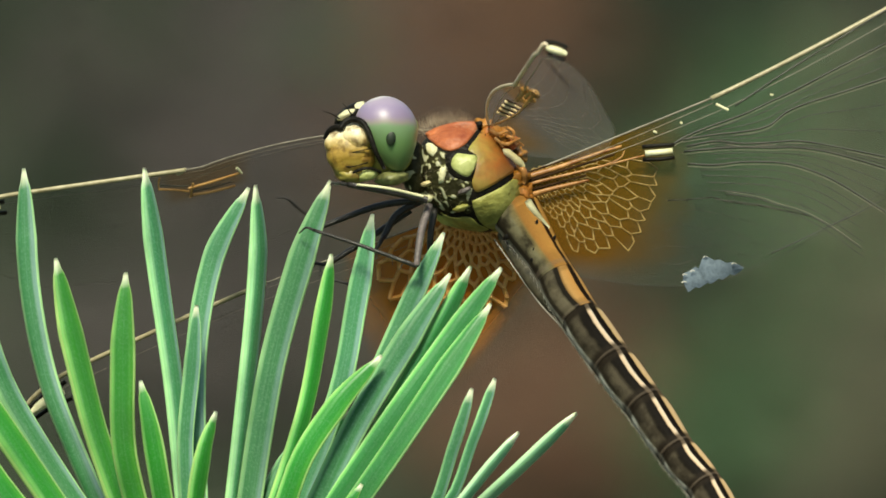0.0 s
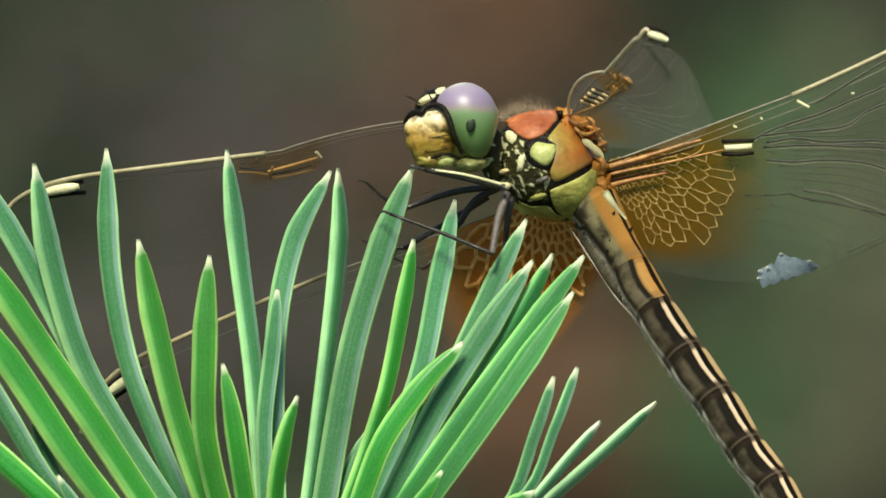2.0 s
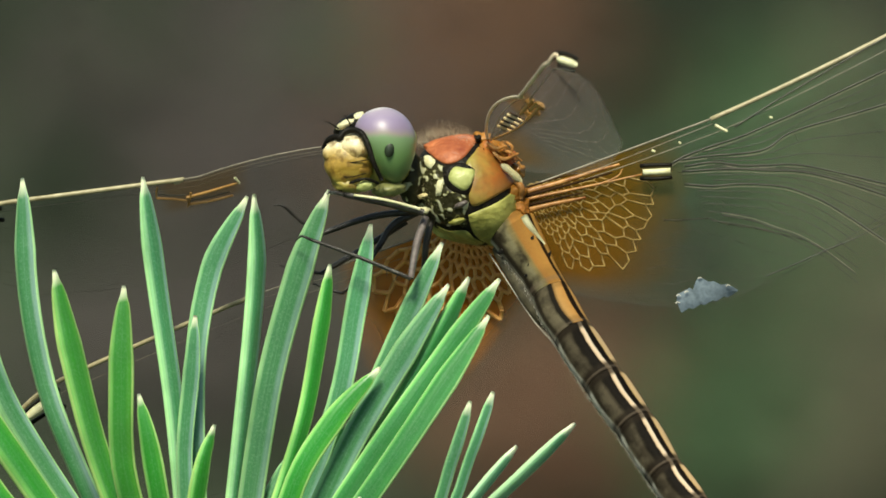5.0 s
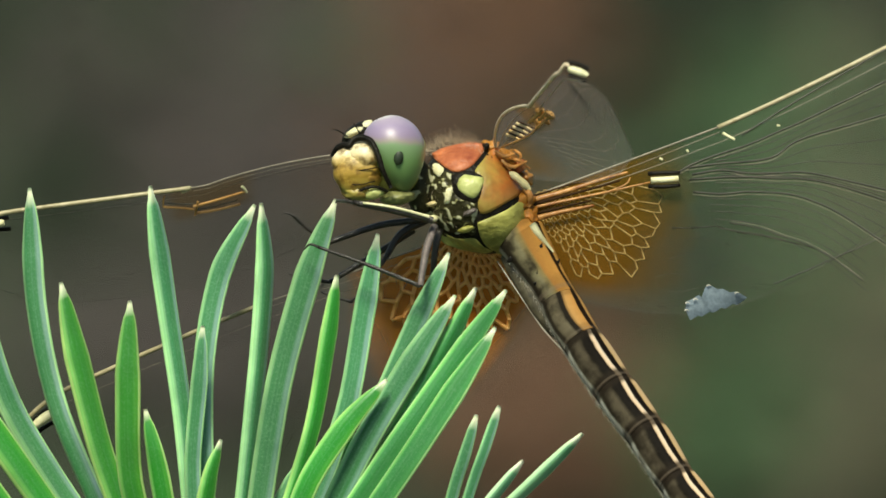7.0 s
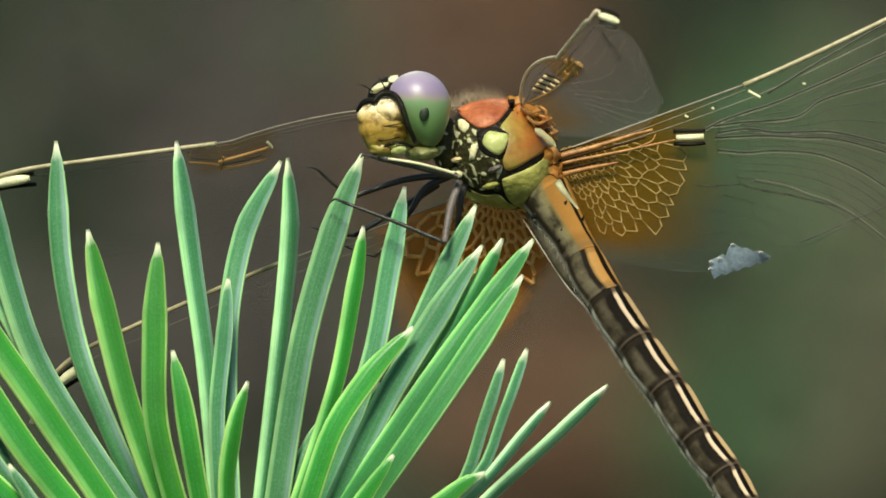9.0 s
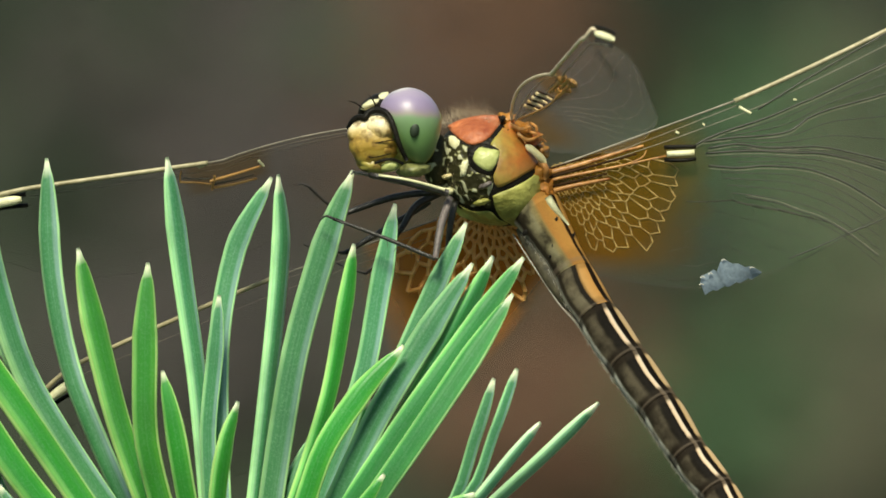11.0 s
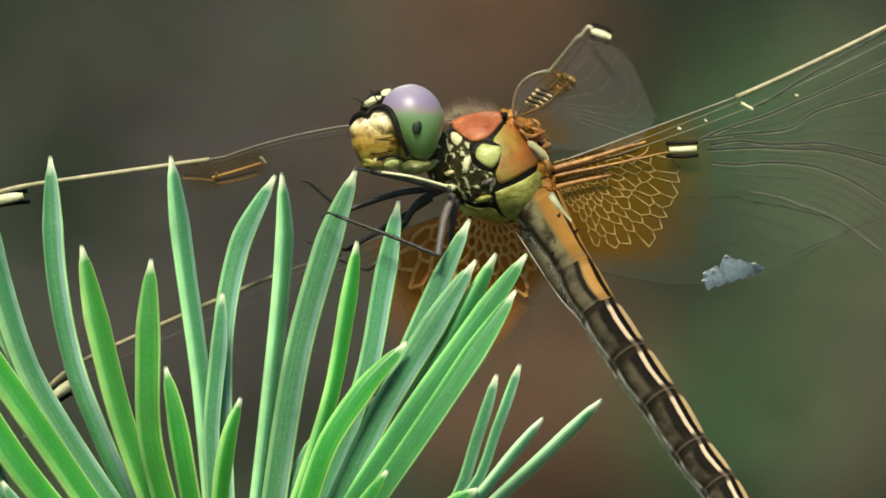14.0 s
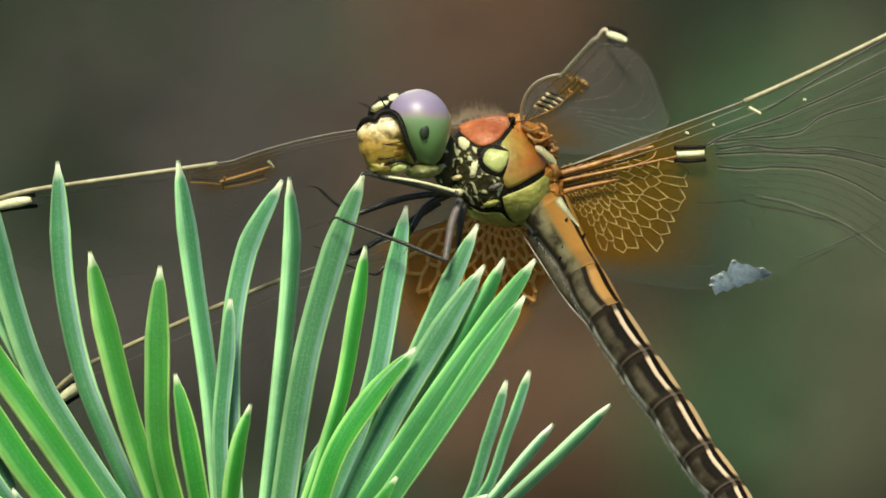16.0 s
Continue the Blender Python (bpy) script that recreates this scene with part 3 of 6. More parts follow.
def pine_shoot():
    thing = holder("pine_shoot", "upright pine shoot with a fan of blue-green needles", "pine shoot")
    part("twig", rod([(-14.93, -3, -34.67), (-15.00, -3, -31.67), (-15.07, -3, -27.67), (-15.13, -3, -25.33)], 2.6, 1.6, 24, 12, 0.2), BARK, thing, "scaly brown twig")
    rng = random.Random(11)
    # tip, two points on the way down, width, skin, twist
    for tip, upper, lower, wide, skin, twist in (
            ((-25.67, 0.3, 2.60), (-25.27, 0, -5.00), (-23.67, -0.5, -11.67), 1.30, GLAUCOUS, 0.5),
            ((-23.77, -4, -2.67), (-22.83, -4.2, -7.33), (-21.00, -4.5, -14.33), 1.42, GREEN, -0.3),
            ((-19.60, -8, -3.50), (-19.80, -8, -8.33), (-19.57, -7.4, -15.00), 1.42, GREEN, 0.2),
            ((-18.57, 0.9, 2.60), (-17.73, 0.8, -4.00), (-16.73, 0, -11.67), 1.25, GLAUCOUS, -0.5),
            ((-12.40, 1, 1.40), (-14.60, 1, -3.00), (-15.60, 0, -9.67), 1.25, GLAUCOUS, 0.3),
            ((-12.00, 0, 1.57), (-11.87, 0.2, -2.67), (-12.67, -0.6, -11.00), 1.2, GLAUCOUS, -0.6),
            ((-15.50, -2, -5.50), (-15.73, -2, -8.67), (-16.20, -2, -14.33), 0.95, GLAUCOUS, 0.2),
            ((-7.57, -0.9, 1.80), (-9.27, -1.1, -2.67), (-11.33, -1.6, -10.33), 1.55, GLAUCOUS, 0.25),
            ((-7.53, -3, -2.50), (-8.07, -3, -6.00), (-9.33, -3, -12.33), 0.98, GREEN, -0.35),
            ((-5.10, -2, -0.17), (-5.93, -2.2, -4.67), (-7.33, -2.6, -11.33), 1.25, GLAUCOUS, 0.3),
            ((-0.90, -3, -1.27), (-3.17, -3.2, -6.00), (-6.00, -3.6, -12.33), 1.2, GLAUCOUS, 0.35),
            ((-4.60, -6.2, -8.47), (-7.20, -6.5, -11.33), (-9.67, -6.6, -15.33), 1.3, GREEN, 0.3),
            ((-0.53, -4.5, -3.67), (-2.85, -4.8, -7.17), (-6.70, -5.2, -13.67), 1.50, GLAUCOUS, 0.3),
            ((0.67, -4, -3.27), (-1.20, -4.2, -6.83), (-4.40, -4.4, -12.33), 1.1, MIDGREEN, -0.2),
            ((2.47, -5.4, -3.33), (-0.45, -5.6, -7.33), (-4.60, -6, -13.00), 1.25, MIDGREEN, 0.25),
            ((1.83, -6.5, -5.45), (-0.20, -6.8, -8.50), (-4.40, -7, -14.67), 1.45, MIDGREEN, 0.45),
            ((-5.77, -8.5, -16.00), (-6.53, -8.5, -17.07), (-8.00, -8, -19.17), 0.95, GREEN, 0.2),
            ((0.70, -9, -10.38), (-0.35, -9, -13.70), (-2.10, -8.6, -18.20), 0.68, GLAUCOUS, 0.2),
            ((2.05, -10, -9.80), (0.75, -10, -13.40), (-1.05, -9.6, -17.40), 0.58, GLAUCOUS, 0.1),
            ((-0.45, -11.6, -17.10), (-1.50, -11.6, -17.60), (-3.90, -11, -19.60), 1.20, GREEN, 0.2),
            ((3.42, -11, -12.95), (1.55, -11.2, -15.15), (-0.75, -11, -17.90), 0.66, SLIM, -0.35),
            ((6.85, -4.5, -11.92), (3.40, -4.5, -15.20), (-0.30, -4, -18.60), 0.74, SLIM, -0.35),
            ((-18.77, -9, -9.83), (-18.17, -9, -12.67), (-17.33, -8, -17.67), 1.2, GREEN, 0.3),
            ((-14.33, -9, -11.67), (-15.07, -9, -14.00), (-15.60, -8, -18.00), 1.02, GREEN, -0.3),
            ((-29.93, -1, 1.67), (-28.73, -1, -4.67), (-26.33, -1.4, -11.33), 1.45, GLAUCOUS, -0.3),
            ((-33.67, 0, 1.67), (-30.33, 0, -4.00), (-27.33, -0.6, -9.67), 1.3, GLAUCOUS, -0.2),
            ((-34.00, -5, -2.33), (-30.17, -5, -8.00), (-26.00, -5.4, -14.00), 1.65, GREEN, -0.4),
            ((-34.33, -7, -5.67), (-30.33, -7, -11.33), (-26.67, -7, -16.67), 1.65, GREEN, -0.3),
            ((-29.90, -6, -12.93), (-29.20, -6, -15.00), (-27.67, -6, -18.00), 0.8, GLAUCOUS, 0.2),
            ((-35.00, -8, -7.00), (-31.33, -8, -13.00), (-28.33, -8, -17.67), 1.1, GLAUCOUS, 0.3),
            ((-35.67, -9, -12.33), (-32.00, -9, -15.33), (-28.67, -8.6, -18.33), 1.4, GREEN, 0.2),
            ((-28.40, -9.5, -16.50), (-27.67, -9.5, -17.67), (-26.00, -9, -20.00), 0.8, GLAUCOUS, 0.1),
            ((-10.00, -1, -13.67), (-11.33, -1.4, -17.00), (-12.33, -2, -20.33), 1.3, GLAUCOUS, 0.3),
            ((-6.67, 0, -11.67), (-8.17, -0.4, -15.00), (-10.00, -1, -18.67), 1.3, GREEN, -0.3)):
        root = Vector((-15.0 + 0.13 * (lower[0] + 15.0) + rng.uniform(-0.3, 0.3), -3.0 + 0.12 * (lower[1] + 3.0), -27.5 + rng.uniform(-4.0, 2.0)))
        pts = glide([tip, upper, lower, root], 120)
        pts = pts[:20] + pts[20::5]
        run, far = [0.0], 0.0
        for a, b in zip(pts, pts[1:]):
            far += (b - a).length
            run.append(far)
        radii = [(0.11 + 0.15 * d / 0.8 if d < 0.8 else 0.26 + (wide * 0.57 - 0.26) * min(1.0, ((d - 0.8) / (wide * 2.6)) ** 0.6)) * (1.0 - 0.18 * d / far) for d in run]
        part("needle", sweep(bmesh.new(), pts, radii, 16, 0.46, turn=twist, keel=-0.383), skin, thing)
    return thing


# ---- the dragonfly ----
THORAX_AT, THORAX_SIZE, THORAX_TURN = Vector((0.50, 0, 1.67)), Vector((3.55, 2.75, 2.85)), 40.0


def thorax_front(x, z):
    """How near the thorax's skin comes at x, z."""
    a = radians(-THORAX_TURN)
    dx, dz = x - THORAX_AT.x, z - THORAX_AT.z
    u, w = dx * math.cos(a) + dz * math.sin(a), -dx * math.sin(a) + dz * math.cos(a)
    k = 1 - (u / THORAX_SIZE.x) ** 2 - (w / THORAX_SIZE.z) ** 2
    return THORAX_AT.y - THORAX_SIZE.y * math.sqrt(max(k, 0.02))


def plate(name, outline, skin, parent, proud=0.22, label=""):
    """A domed sclerite on the thorax with the given outline."""
    bm = bmesh.new()
    c = Vector((sum(p[0] for p in outline) / len(outline), sum(p[2] for p in outline) / len(outline)))
    edge = [Vector((p.x, p.z)) for p in spline([*outline, outline[0]], 4 * len(outline))[:-1]]
    rings = []
    for k in (1.0, 0.97, 0.85, 0.65, 0.4, 0.18):
        lift = -0.25 if k == 1.0 else proud * (1 - k ** 3) ** 0.5
        ring = []
        for e in edge:
            q = c + (e - c) * k
            ring.append(bm.verts.new((q.x, thorax_front(q.x, q.y) - lift, q.y)))
        rings.append(ring)
    n = len(edge)
    for a, b in zip(rings, rings[1:]):
        for i in range(n):
            bm.faces.new((a[i], a[(i + 1) % n], b[(i + 1) % n], b[i]))
    bm.faces.new(rings[-1])
    bmesh.ops.recalc_face_normals(bm, faces=bm.faces)
    return part(name, bm, skin, parent, label)


def thorax(fly):
    body = part("thorax", blob(bmesh.new(), THORAX_AT, THORAX_SIZE, (0, THORAX_TURN, 0), 0.03, 40), BLACK, fly, "mottled black and yellow thorax")
    plate("collar", [(-2.07, 0, 4.47), (-1.27, 0, 4.83), (0.17, 0, 5.10), (1.20, 0, 4.90), (0.87, 0, 4.27), (0.27, 0, 3.60), (-0.60, 0, 3.27), (-1.30, 0, 3.60), (-1.83, 0, 4.07)], RED, body, 0.2, "rust-red front of the thorax")
    plate("shoulder_plate", [(-0.53, 0, 2.93), (-0.17, 0, 3.20), (0.50, 0, 3.10), (1.03, 0, 2.93), (0.87, 0, 2.23), (0.43, 0, 1.67), (-0.17, 0, 1.90), (-0.63, 0, 2.40)], LIME, body, 0.36, "pale lime shoulder plate")
    plate("seam", [(-1.00, 0, 3.10), (-0.20, 0, 3.40), (0.60, 0, 3.30), (1.15, 0, 3.00), (0.95, 0, 2.15), (0.50, 0, 1.42), (-0.25, 0, 1.60), (-0.95, 0, 2.30)], BLACK, body, 0.2, "black seam round the shoulder plate")
    plate("side_plate", [(0.53, 0, 3.07), (0.47, 0, 3.43), (0.97, 0, 4.07), (1.37, 0, 4.60), (1.87, 0, 4.77), (2.47, 0, 4.07), (3.07, 0, 3.17), (3.40, 0, 2.33), (3.20, 0, 1.97), (2.40, 0, 1.47), (1.50, 0, 0.97), (0.83, 0, 0.77), (0.60, 0, 1.33), (0.73, 0, 1.93), (0.67, 0, 2.50)], FLANK, body, 0.14, "orange side plate, olive below")
    plate("rear_plate", [(0.53, 0, 0.30), (1.17, 0, 0.57), (1.83, 0, 0.83), (2.60, 0, 1.23), (3.47, 0, 1.77), (3.93, 0, 1.07), (3.93, 0, 0.00), (3.60, 0, -1.13), (2.83, 0, -1.60), (1.83, 0, -1.50), (1.07, 0, -1.07), (0.67, 0, -0.40)], OLIVE, body, 0.2, "olive-yellow rear plate")
    plate("belly_plate", [(-1.73, 0, -0.07), (-0.67, 0, -0.57), (0.40, 0, -0.60), (0.93, 0, -1.07), (1.53, 0, -1.37), (0.87, 0, -1.47), (-0.33, 0, -1.23), (-1.40, 0, -0.83)], OLIVE, body, 0.15)
    plate("breast", [(-2.33, 0, 3.73), (-1.80, 0, 3.87), (-1.27, 0, 3.43), (-0.67, 0, 3.13), (-0.80, 0, 2.33), (-0.23, 0, 1.67), (0.60, 0, 1.50), (0.60, 0, 0.73), (0.40, 0, 0.27), (0.47, 0, -0.47), (-0.67, 0, -0.40), (-1.73, 0, 0.10), (-2.47, 0, 0.67), (-2.73, 0, 1.67), (-2.60, 0, 2.83)], SPECKLED, body, 0.12, "black breast speckled with cream")
    for at, rx, rz, turn, skin in (((-1.57, -1.6, 3.33), 0.32, 0.55, -35, PALE), ((-2.57, -1.2, 2.13), 0.22, 0.40, 10, CREAM), ((-2.83, -1.3, 1.37), 0.28, 0.3, 0, PALE),
                                   ((-1.07, -2.4, 1.97), 0.24, 0.55, 15, PALE), ((-2.07, -1.8, 1.47), 0.36, 0.16, -10, CREAM), ((0.17, -2.7, 0.93), 0.45, 0.17, -25, GREY),
                                   ((-0.10, -2.5, -0.07), 0.5, 0.18, -15, OLIVE), ((-2.07, -1.6, 0.60), 0.34, 0.2, 20, PALE)):
        spot = Vector(at)
        spot.y = min(spot.y, thorax_front(spot.x, spot.z) + 0.02)
        part("sclerite", blob(bmesh.new(), spot, (rx, 0.26, rz), (0, turn, 0), 0.45, 12), skin, body)
    for at, size, turn, skin in (((1.50, 0.3, 4.80), (0.62, 0.7, 0.4), 20, ORANGE), ((2.40, -0.3, 4.13), (0.7, 0.9, 0.5), 35, ORANGE), ((3.00, -0.3, 3.67), (0.45, 0.6, 0.35), -20, RED), ((3.33, -0.8, 1.50), (0.6, 0.9, 0.75), 10, ORANGE),
                                 ((3.67, -0.9, 0.67), (0.5, 0.7, 0.55), 0, ORANGE), ((1.17, -0.4, 4.83), (0.22, 0.3, 0.2), 0, BLACK), ((3.43, 0.6, 2.93), (0.5, 0.7, 0.45), 30, ORANGE)):
        part("wing_hinge", blob(bmesh.new(), at, size, (0, turn, 0), 0.6, 18), skin, body)
    for pts, r in (([(1.73, -0.8, 4.53), (2.27, -1.6, 4.20), (2.83, -1.4, 4.37)], 0.11), ([(2.20, -1.2, 3.80), (2.80, -1.8, 3.57), (3.53, -1.2, 3.90)], 0.11), ([(2.50, -1, 4.13), (3.13, -1.4, 3.93), (3.73, -0.8, 3.47)], 0.09),
                   ([(2.83, -1, 4.60), (3.20, -1.2, 4.27), (3.07, -1, 3.73)], 0.08), ([(2.05, -1.5, 4.00), (2.35, -1.6, 3.72), (2.55, -1.6, 3.40)], 0.09), ([(3.40, -1.4, 2.27), (3.73, -1.7, 1.87), (3.67, -1.4, 1.27)], 0.2)):
        part("wing_hinge", rod(pts, r, r * 0.6, 10, 7, 0.03), ROOTVEIN, body)
    part("wing_root_bar", sweep(bmesh.new(), spline([(2.53, -1.6, 3.27), (3.05, -1.8, 2.87), (3.73, -1.6, 2.20)], 8), [0.06, 0.18, 0.23, 0.22, 0.20, 0.22, 0.24, 0.20, 0.08], 8), PALE, body, "pale bar at the hindwing root")
    part("wing_root_bar", rod([(3.80, -1.6, 0.13), (4.27, -1.8, -0.53), (5.03, -1.6, -1.47)], 0.30, 0.08, 8, 8), PALE, body, "pale spur behind the thorax")
    # short hair on the collar and below the wings
    rng, bm = random.Random(4), bmesh.new()
    for k in range(1000):
        a = rng.random()
        x, z = (-2.7 + 3.7 * a, 4.45 + 0.6 * math.sin(a * 3) + rng.gauss(0, 0.2)) if k < 900 else (rng.uniform(-2.4, -0.6), rng.uniform(0.2, 3.2))
        y = thorax_front(x, z) + rng.uniform(0.0, 0.6) if k < 900 else thorax_front(x, z)
        way = Vector((rng.gauss(-0.25, 0.4), rng.gauss(-0.2, 0.4), 1.0 if k < 900 else rng.gauss(0, 0.6))).normalized()
        p = Vector((x, y, z))
        sweep(bm, [p, p + way * rng.uniform(0.35, 0.85)], [0.0045, 0.0015], 3)
    tagged(part("thorax_hair", bm, HAIR, body), kind="stuff")


def head(fly):
    joint = (-2.93, -1.5, 3.73)
    skull = part("head", blob(bmesh.new(), (-4.40, -1.9, 3.60), (1.7, 1.3, 1.70), (0, 10, 0), 0.04, 24), OLIVE, fly, "yellow-faced head with large green and lilac eyes", joint)
    part("neck", blob(bmesh.new(), (-2.75, -1.0, 2.45), (0.85, 1.0, 1.6), (0, 0, 0), 0.15, 20), SPECKLED, fly, "short speckled neck")
    near = blob(bmesh.new(), (0, 0, 0), (1, 1, 1), (0, 0, 0), 0.0, 40)
    for v in near.verts:
        x, y, z = v.co
        low = max(0.0, -z)
        high = max(0.0, z)
        v.co = Vector((-4.23, -3, 4.80)) + Vector((x * 1.80 * (1 - 0.40 * low ** 1.3) + 0.55 * low - 0.16 * high - 0.28 * high * max(0.0, -x), y * 1.75 * (1 - 0.15 * low), z * (1.90 if z > 0 else 2.62) - 0.12 * high * max(0.0, -x)))
    part("compound_eye", near, EYE_SKIN, skull, "glossy eye, lilac above and green below", (-3.90, -3, 4.53))
    part("compound_eye", blob(bmesh.new(), (-5.67, -0.4, 4.87), (1.3, 1.4, 1.45), (0, 12, 0), 0.0, 30), EYE_SKIN, skull, "far eye, its lilac top showing", (-5.93, -0.4, 4.50))
    part("pseudopupil", blob(bmesh.new(), (-4.00, -4.6, 4.17), (0.29, 0.16, 0.45), (0, 8, 0), 0.0, 20), PUPIL, skull, "dark spot in the eye")
    part("vertex", blob(blob(bmesh.new(), (-6.60, -2.6, 5.73), (0.62, 0.5, 0.24), (0, -24, 0), 0.3, 14), (-5.87, -2.4, 6.13), (0.46, 0.4, 0.26), (0, -28, 0), 0.3, 14), PALE, skull, "pale bumps between the eyes")
    part("crown", blob(bmesh.new(), (-6.27, -2, 5.67), (1.15, 0.9, 0.62), (0, -28, 0), 0.1, 18), BLACK, skull, "black crown between the eyes")
    part("brow_line", rod([(-7.90, -3.3, 4.30), (-7.62, -3.5, 4.80), (-7.20, -3.7, 4.98), (-6.92, -3.9, 4.92), (-6.66, -3.8, 5.25), (-6.10, -3.9, 5.38), (-5.55, -4.3, 5.08), (-5.20, -4.6, 4.30), (-4.93, -4.65, 3.40), (-4.47, -4.3, 2.40)], 0.15, 0.12, 40, 8, 0.06), BLACK, skull, "black line between face and eye")
    bm = blob(blob(bmesh.new(), (-7.12, -3.1, 4.05), (0.82, 0.95, 0.98), (0, 12, 0), 0.12, 26), (-6.05, -3.4, 4.25), (1.02, 1.0, 1.0), (0, -20, 0), 0.12, 26)
    face = part("face", blob(bm, (-6.47, -3.15, 3.45), (1.42, 1.18, 1.62), (0, -6, 0), 0.08, 30), FACE_SKIN, skull, "cream brow above an amber-yellow face")
    part("clypeus", blob(bmesh.new(), (-6.30, -3.25, 3.03), (1.28, 0.95, 0.55), (0, 6, 0), 0.08, 24), FACE_SKIN, face)
    part("labrum", blob(bmesh.new(), (-6.47, -3.15, 2.17), (0.95, 0.92, 0.50), (0, 10, 0), 0.2, 22), FACE_SKIN, face)
    part("mandible", blob(bmesh.new(), (-5.50, -3.6, 2.07), (0.60, 0.5, 0.34), (0, -12, 0), 0.15, 18), LIME, face, "lime mandible edged in black")
    part("jaw_line", rod([(-7.00, -3.5, 1.73), (-6.27, -4, 2.27), (-5.40, -4.1, 2.47), (-4.67, -3.8, 2.20)], 0.09, 0.09, 14, 6), BLACK, face)
    part("face_groove", rod([(-7.47, -3.5, 3.53), (-6.50, -4.25, 3.43), (-5.50, -4.2, 3.57), (-5.00, -4, 3.67)], 0.02, 0.04, 14, 6), BLACK, face)
    part("face_groove", rod([(-7.17, -3.8, 2.73), (-6.40, -4.2, 2.60), (-5.40, -4.2, 2.80)], 0.03, 0.03, 12, 6), BLACK, face)
    part("cheek", blob(bmesh.new(), (-4.05, -2.8, 1.85), (1.0, 0.9, 0.42), (0, -6, 0), 0.2, 20), CHEEK, skull, "mottled olive cheek below the eye, darkened as if shaded")
    part("occiput", rod([(-2.82, -2.5, 5.45), (-2.60, -2.6, 5.05), (-2.52, -2.6, 4.60)], 0.15, 0.12, 10, 8, 0.04), LIME, skull, "pale rim behind the eye")
    for a, b in (((-7.00, -3.2, 5.47), (-7.93, -4.2, 5.93)), ((-6.27, -3, 5.67), (-6.80, -4.4, 6.40))):
        part("antenna", rod([a, Vector(a).lerp(Vector(b), 0.5) + Vector((0, 0, 0.1)), b], 0.05, 0.02, 6, 5), BLACK, skull)
    return skull


def abdomen(fly):
    line = spline([(2.83, -0.5, -0.07), (3.53, -0.8, -1.17), (4.80, -1.6, -3.40), (6.17, -2.9, -5.97), (7.67, -4.4, -8.37), (9.10, -5.7, -10.53), (10.57, -7, -12.67), (12.03, -8.3, -15.07), (13.53, -9.5, -17.07), (14.83, -10.7, -19.33), (16.17, -11.8, -21.33)], 300)
    width = lambda k: (1.53 - 0.35 * min(1, abs(k - 0.05) / 0.14) + 0.10 * math.sin(min(1, max(0, k - 0.2) / 0.5) * math.pi) - 0.12 * max(0, k - 0.7) / 0.3 - 0.5 * max(0, k - 0.9) / 0.1)
    core = part("abdomen", sweep(bmesh.new(), line[::6], [width(i * 6 / 300) * 0.9 for i in range(len(line[::6]))], 20), BLACK, fly, "long striped abdomen in black, cream and orange")
    cuts = [0.0, 0.238, 0.335, 0.457, 0.579, 0.699, 0.807, 0.892, 0.951, 0.980]
    for n, (a, b) in enumerate(zip(cuts, cuts[1:])):
        i, j = round(a * 300), round(b * 300)
        pts = line[i:j + 1]
        r = [width((i + k) / 300) * (0.955 + 0.055 * math.sin(math.pi * min(1.0, k / (len(pts) - 1) * 1.1) ** 0.8) + 0.008 * (k / (len(pts) - 1)) ** 6) for k in range(len(pts))]
        part("segment", sweep(bmesh.new(), pts, r, 36, 0.95), FOREBANDS if n < 1 else MIDBANDS if n < 2 else BANDS, core, "orange-tan segment with thin black lines" if n < 2 else "")
    for x, z, rx, rz, turn in ((4.17, -2.65, 0.16, 0.32, 20), (4.00, -3.30, 0.20, 0.14, 0), (4.75, -3.75, 0.10, 0.38, 38), (5.60, -5.45, 0.12, 0.40, 38), (3.37, -1.80, 0.17, 0.13, 0), (4.23, -1.25, 0.14, 0.42, 30), (2.60, -1.80, 0.42, 0.20, -40), (3.72, -4.02, 0.36, 0.08, -12), (4.15, -4.75, 0.12, 0.32, 35), (5.30, -2.10, 0.10, 0.32, 25)):
        k = min(range(len(line)), key=lambda i: (line[i].x - x) ** 2 + (line[i].z - z) ** 2)
        p, off, wide = line[k], math.hypot(line[k].x - x, line[k].z - z), width(k / 300)
        part("dark_spot", blob(bmesh.new(), (x, p.y - 0.90 * math.sqrt(max(0.05, wide ** 2 - off ** 2)), z), (rx * 0.85, 0.045, rz * 0.85), (0, turn, 0), 0.3, 10), BLACK, core)
    part("underside_lobe", sweep(bmesh.new(), spline([(2.15, -0.2, -1.60), (3.30, -0.9, -3.20), (4.20, -1.6, -4.60), (5.05, -2.3, -5.90), (6.30, -3.4, -7.40)], 24), [0.25 + 0.42 * math.sin(math.pi * min(1.0, k / 24 * 1.05)) ** 0.7 for k in range(25)], 14), LOBE, core, "grey-brown swelling under the front segments")
    part("lobe_rim", rod([(1.75, -0.4, -1.95), (2.74, -1.0, -3.52), (3.64, -1.7, -4.92), (4.52, -2.4, -6.20), (5.95, -3.6, -7.80)], 0.03, 0.035, 24, 6), PALE_HAIR, core, "thin pale rim of the swelling")
    rng, bm = random.Random(8), bmesh.new()
    for _ in range(1700):
        k = rng.uniform(0.10, 0.9)
        p, q = line[int(k * 300)], line[int(k * 300) + 2]
        along = (q - p).normalized()
        out = along.cross(Vector((0, 1, 0))).normalized()
        out = out if out.x < 0 else -out
        base = p + out * width(k) * 0.97 + Vector((0, rng.uniform(-0.45, 0.4), 0))
